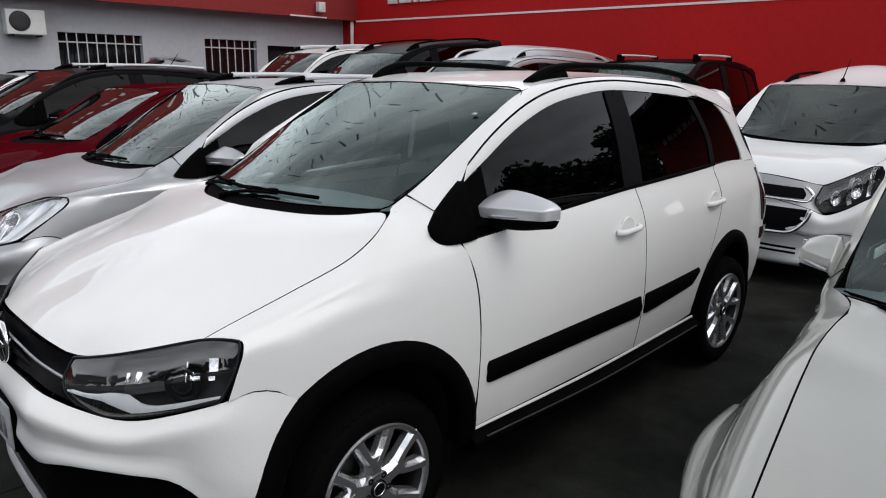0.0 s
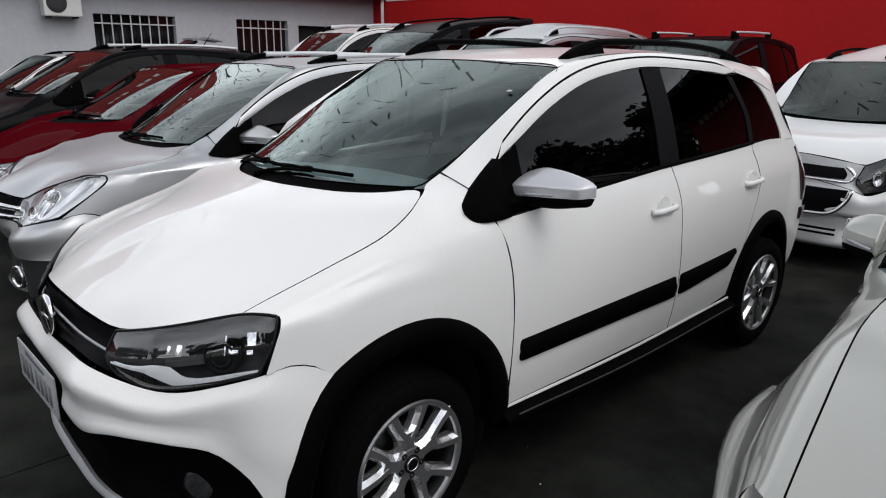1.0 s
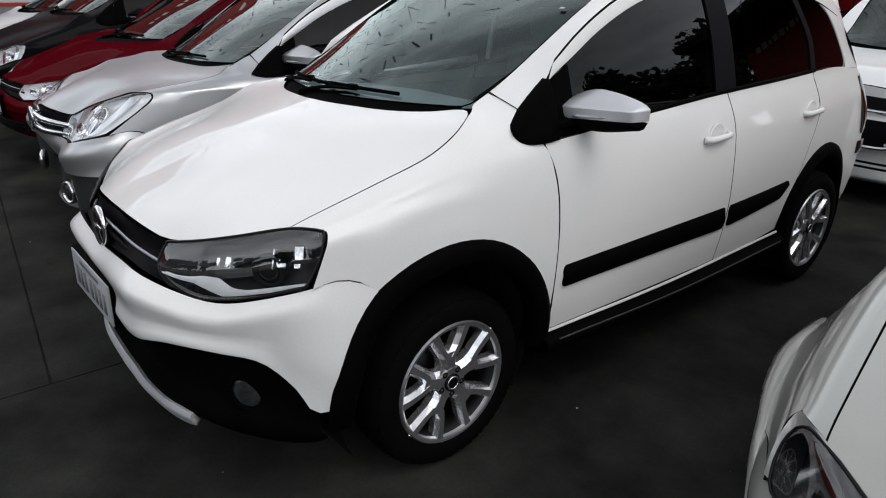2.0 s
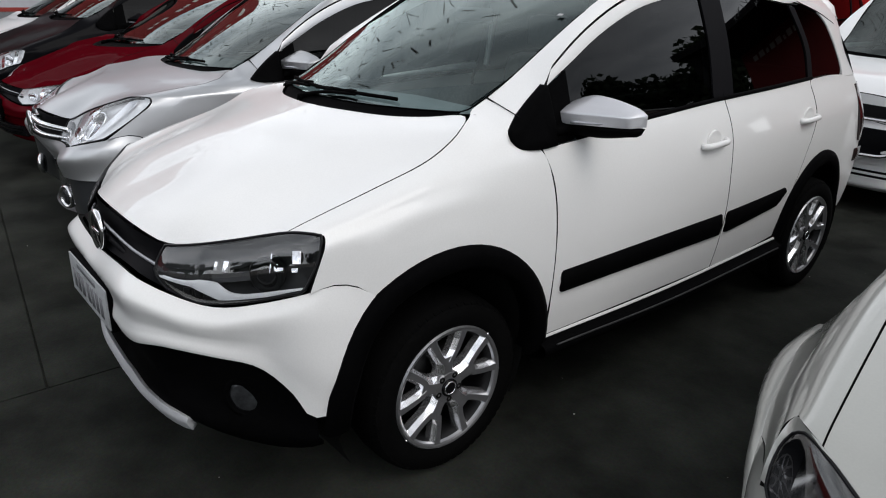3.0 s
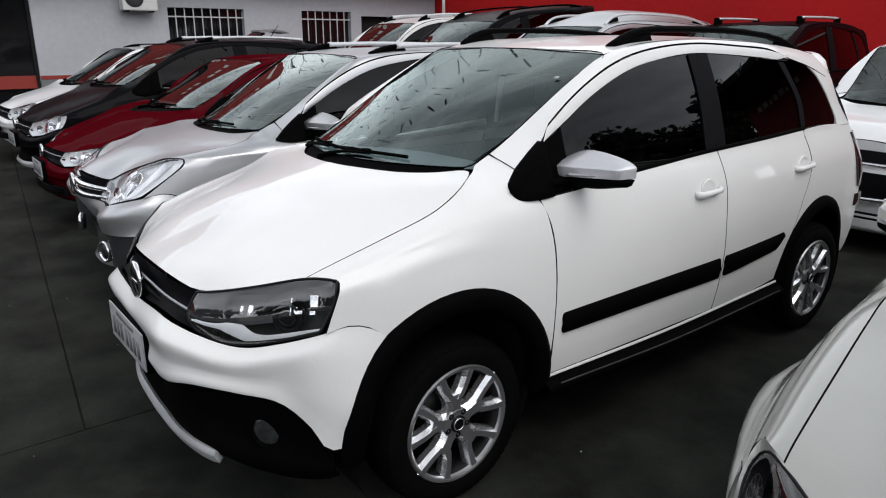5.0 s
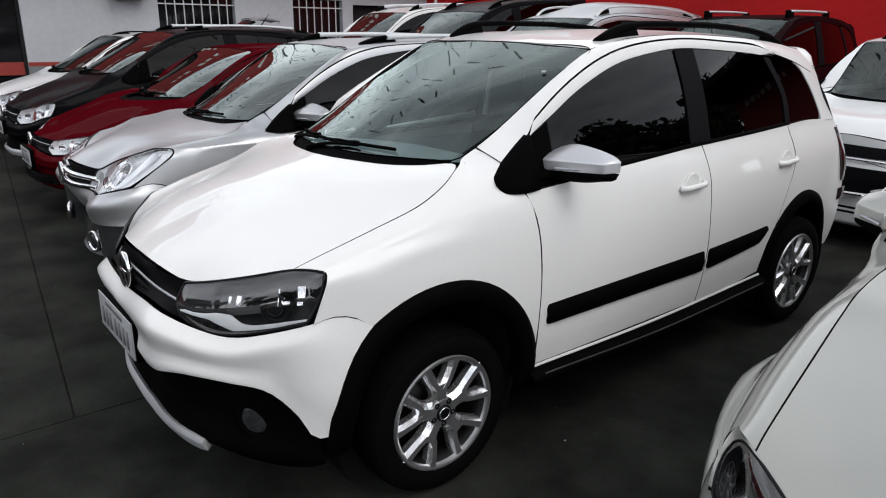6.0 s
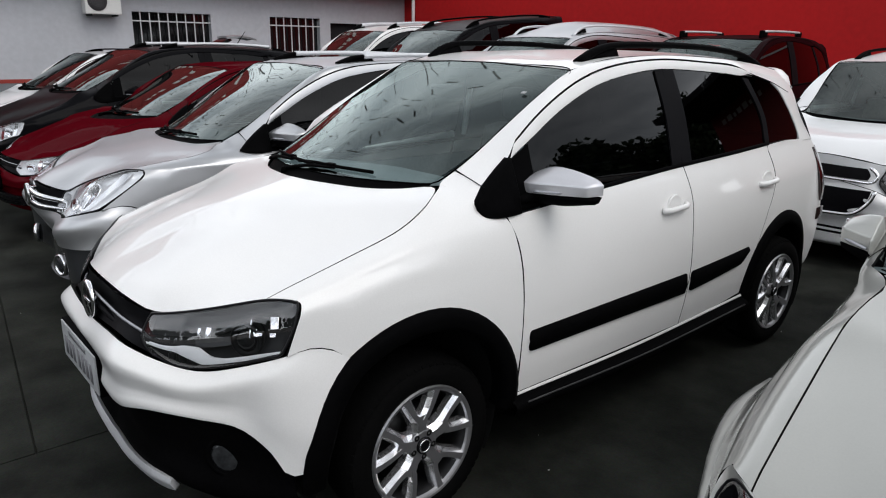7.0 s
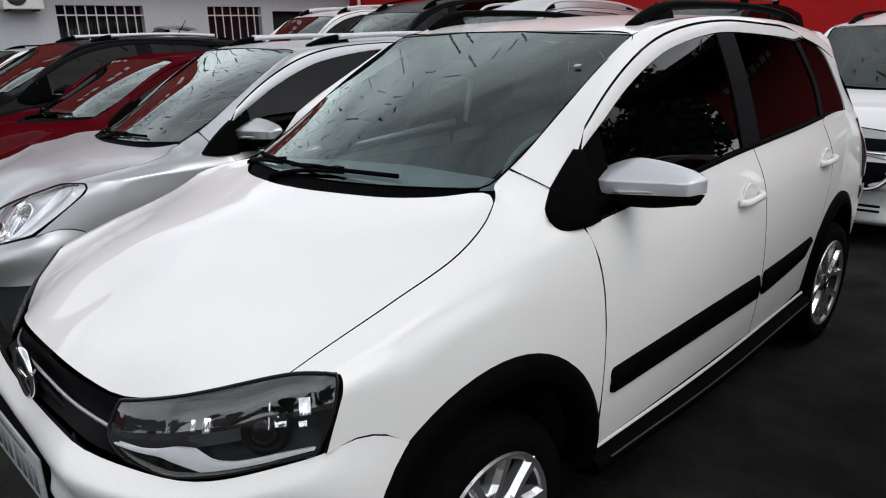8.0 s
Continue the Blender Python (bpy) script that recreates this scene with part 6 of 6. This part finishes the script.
fw = make_warp(zs=(0.0, 0.28, 0.62, 0.74, 0.93, 1.39, 1.47))
car_body("white_hatchback_car", "white hatchback car parked near the white wall", WHITE_B, (-8.6, 0.62), warp=fw, wheel=WHEEL_STAR, cladding=False, tailgate=True, lamp_style="bright", rails=(PLASTIC, "black roof rail"), glass=SCREEN_B, skip=("sticker",))
sw = make_warp((-0.83, -0.45, 0.0, 0.06, 0.80, 1.45, 2.62, 3.5), (0.0, 0.22, 0.735, 0.945, 1.03, 1.49, 1.60), 0.97, lamps=(0, 0.43, 0.74, 0.87), dome=0.14)
car_body("white_people_carrier", "white people carrier with a split black grille", WHITE_B, (0.25, 5.0), warp=sw, wheel=WHEEL_STAR, front="split", cladding=False, lamp_style="mixed", glass=SCREEN_B, cabin=PALEFABRIC, aerial=(0.98, 1.535), skip=("plate", "wipers", "sticker"), rails=(PLASTIC, "black roof rail"))
nw = make_warp((-0.88, -0.50, 0.04, 0.25, 1.10, 1.60, 2.62, 3.4), (0.0, 0.27, 0.60, 0.755, 0.965, 1.40, 1.49), 1.06, nose=0.19, bulge=0.12, spread=0.16)
car_body("pale_silver_hatchback", "pale silver hatchback parked next to the white car", PALE, (2.535, 0.46), warp=nw, wheel=WHEEL_STAR, cladding=False, mirror_fit=(0.46, -0.25, 0.06, 0.735), lamp_style="mixed", round_lamp=True, skip=("sticker", "dark_corner"))
aw = make_warp((-0.83, -0.45, 0.0, 0.1, 0.93, 1.45, 2.9, 3.9), (0.0, 0.32, 0.85, 1.0, 1.28, 1.80, 1.96), wide=1.06, lift=0.05)
bw = make_warp((-0.83, -0.45, 0.0, 0.1, 0.93, 1.45, 2.85, 3.7), (0.0, 0.32, 0.85, 1.0, 1.28, 1.80, 1.94), wide=1.06, lift=0.15)
cw = make_warp((-0.83, -0.45, 0.0, 0.1, 0.93, 1.45, 3.15, 4.0), zs=(0.0, 0.32, 0.80, 0.95, 1.17, 1.69, 1.86), dome=0.11)
ww = make_warp((-0.83, -0.45, 0.0, 0.1, 0.93, 1.45, 2.30, 3.0), (0.0, 0.32, 0.84, 0.99, 1.20, 1.69, 1.80), wide=0.97)
car_body("white_offroad_car", "white tall off-road car with roof bars", WHITE, (-8.6, 5.3), warp=aw, wheel=WHEEL_STAR, lamp_style="bright", rails=(SATIN, "silver roof bar"), glass=SCREEN_B, skip=("sticker",))
car_body("black_offroad_car", "black tall off-road car", BLACK, (-6.55, 5.3), warp=bw, wheel=WHEEL_STAR, rails=(PLASTIC, "black roof bar"), glass=SCREEN_B, skip=("sticker",))
car_body("silver_wagon_car", "silver wagon with arched silver roof rails", SILVER, (-4.06, 4.85), warp=cw, wheel=WHEEL_STAR, rails=(SATIN, "silver arched roof rail"), skip=("sticker",))
car_body("dark_wine_car", "very dark wine red car with silver roof rails", WINE, (-1.95, 5.5), warp=ww, wheel=WHEEL_STAR, rails=(SATIN, "straight silver roof bar", "bar"), skip=("sticker",))
for o in list(WHEEL_STAR.children_recursive) + [WHEEL_STAR]:
    bpy.data.objects.remove(o)

# ---------------------------------------------------------------- strings of ribbons over the lot
RIBBON = material("grey_plastic_ribbon", (0.30, 0.31, 0.31), 0.5, vary=0.3)
CORD = material("dark_cord", (0.05, 0.05, 0.05), 0.8)
for k in range(17):
    y0, x1 = -10.5 + 0.78 * k, 4.6 - 0.85 * k
    a, b = Vector((-13.4, y0, 5.7)), Vector((x1, 11.2, 4.45))
    string = tagged(new("ribbon_string"), "string of grey plastic ribbons strung over the lot", "bunting", "ribbon strings over the lot")
    span = [a.lerp(b, t) + Vector((0, 0, -1.1 * (1 - (2 * t - 1) ** 2))) for t in np.linspace(0, 1, 15)]
    part("cord", tube_bm([tuple(q) for q in span], 0.0007, 30, 4), CORD, string)
    bm = bmesh.new()
    count = int((b - a).length / 0.17)
    for i in range(count):
        t = (i + 0.5) / count
        q = a.lerp(b, t) + Vector((0, 0, -1.1 * (1 - (2 * t - 1) ** 2)))
        turn = rnd.uniform(0, math.pi)
        swing = Vector((rnd.uniform(-0.9, 0.9), rnd.uniform(-0.9, 0.9), -1)).normalized()
        side = Vector((math.cos(turn), math.sin(turn), 0)) * rnd.uniform(0.009, 0.016)
        ln = rnd.uniform(0.14, 0.28)
        bend = Vector((rnd.uniform(-0.05, 0.05), rnd.uniform(-0.05, 0.05), rnd.uniform(0, 0.04)))
        rows = [q, q + swing * ln * 0.5 + bend * 0.4, q + swing * ln + bend]
        vs = [[bm.verts.new(r - side), bm.verts.new(r + side)] for r in rows]
        for u, v in zip(vs, vs[1:]):
            bm.faces.new([u[0], u[1], v[1], v[0]])
    part("ribbons", bm, RIBBON, string, smooth=False)["kind"] = "stuff"

# ---------------------------------------------------------------- surroundings out of direct view, added for reflections and to close the view
LEAF = material("far_foliage", (0.035, 0.055, 0.022), 0.8, vary=0.4)
BARK = material("bark", (0.06, 0.045, 0.035), 0.9, vary=0.3)


def tree(at, h):
    t = tagged(new("tree"), "dark green broadleaved street tree", "tree", "trees round the lot")
    t.location = at
    part("trunk", tube_bm([(0, 0, 0), (0.1, 0.05, h * 0.3), (0.0, 0.15, h * 0.62)], lambda u: 0.22 - 0.14 * u, 10, 8), BARK, t)
    for k in range(4):
        w = 1.57 * k + rnd.random()
        part("limb", tube_bm([(0.05, 0.05, h * (0.32 + 0.07 * k)), (0.8 * math.cos(w), 0.8 * math.sin(w), h * (0.5 + 0.05 * k)), (1.5 * math.cos(w), 1.5 * math.sin(w), h * (0.62 + 0.06 * k))], lambda u: 0.09 - 0.06 * u, 8, 6), BARK, t)
    bm = bmesh.new()
    clumps = [(rnd.gauss(0, h * 0.20), rnd.gauss(0, h * 0.20), h * rnd.uniform(0.45, 0.95), h * rnd.uniform(0.09, 0.16)) for _ in range(22)]
    for cx, cy, cz, r in clumps:
        for _ in range(420):
            d = Vector((rnd.gauss(0, 1), rnd.gauss(0, 1), rnd.gauss(0, 0.8))).normalized() * r * rnd.uniform(0.5, 1.1)
            c = Vector((cx, cy, cz)) + d
            u = Vector((rnd.gauss(0, 1), rnd.gauss(0, 1), rnd.gauss(0, 1))).normalized() * rnd.uniform(0.13, 0.24)
            v = u.cross(Vector((rnd.gauss(0, 1), rnd.gauss(0, 1), rnd.gauss(0, 1)))).normalized() * rnd.uniform(0.10, 0.17)
            bm.faces.new([bm.verts.new(c - u), bm.verts.new(c + v), bm.verts.new(c + u), bm.verts.new(c - v)])
    part("crown", bm, LEAF, t, smooth=False)


for x, y, h in ((13, 15, 5.6), (16, 20, 7.5), (19, 14, 6.5), (22, 22, 8.5), (17, 10, 5.5), (25, 16, 8), (20, 6, 6.5), (24, 9, 8), (28, 12, 9), (23, 1, 7), (27, -5, 8), (22, -12, 7), (12, 24, 8),
                (10, -22, 7), (2, -26, 8), (-7, -25, 7), (-14, -27, 8), (18, -20, 8)):
    tree((x, y, -0.012), h)
HOUSE = material("street_wall_paint", (0.30, 0.28, 0.25), 0.85, vary=0.15, scale=0.6)
tagged(link_mesh("wall_street", box_mesh(-30, 40, -33, -32.6, -0.012, 3.4), HOUSE, smooth=False), "plain rendered wall across the street", "wall", kind="structure")
tagged(link_mesh("wall_side", box_mesh(36, 36.4, -32.6, 40, -0.012, 3.4), HOUSE, smooth=False), "plain rendered boundary wall", "wall", kind="structure")
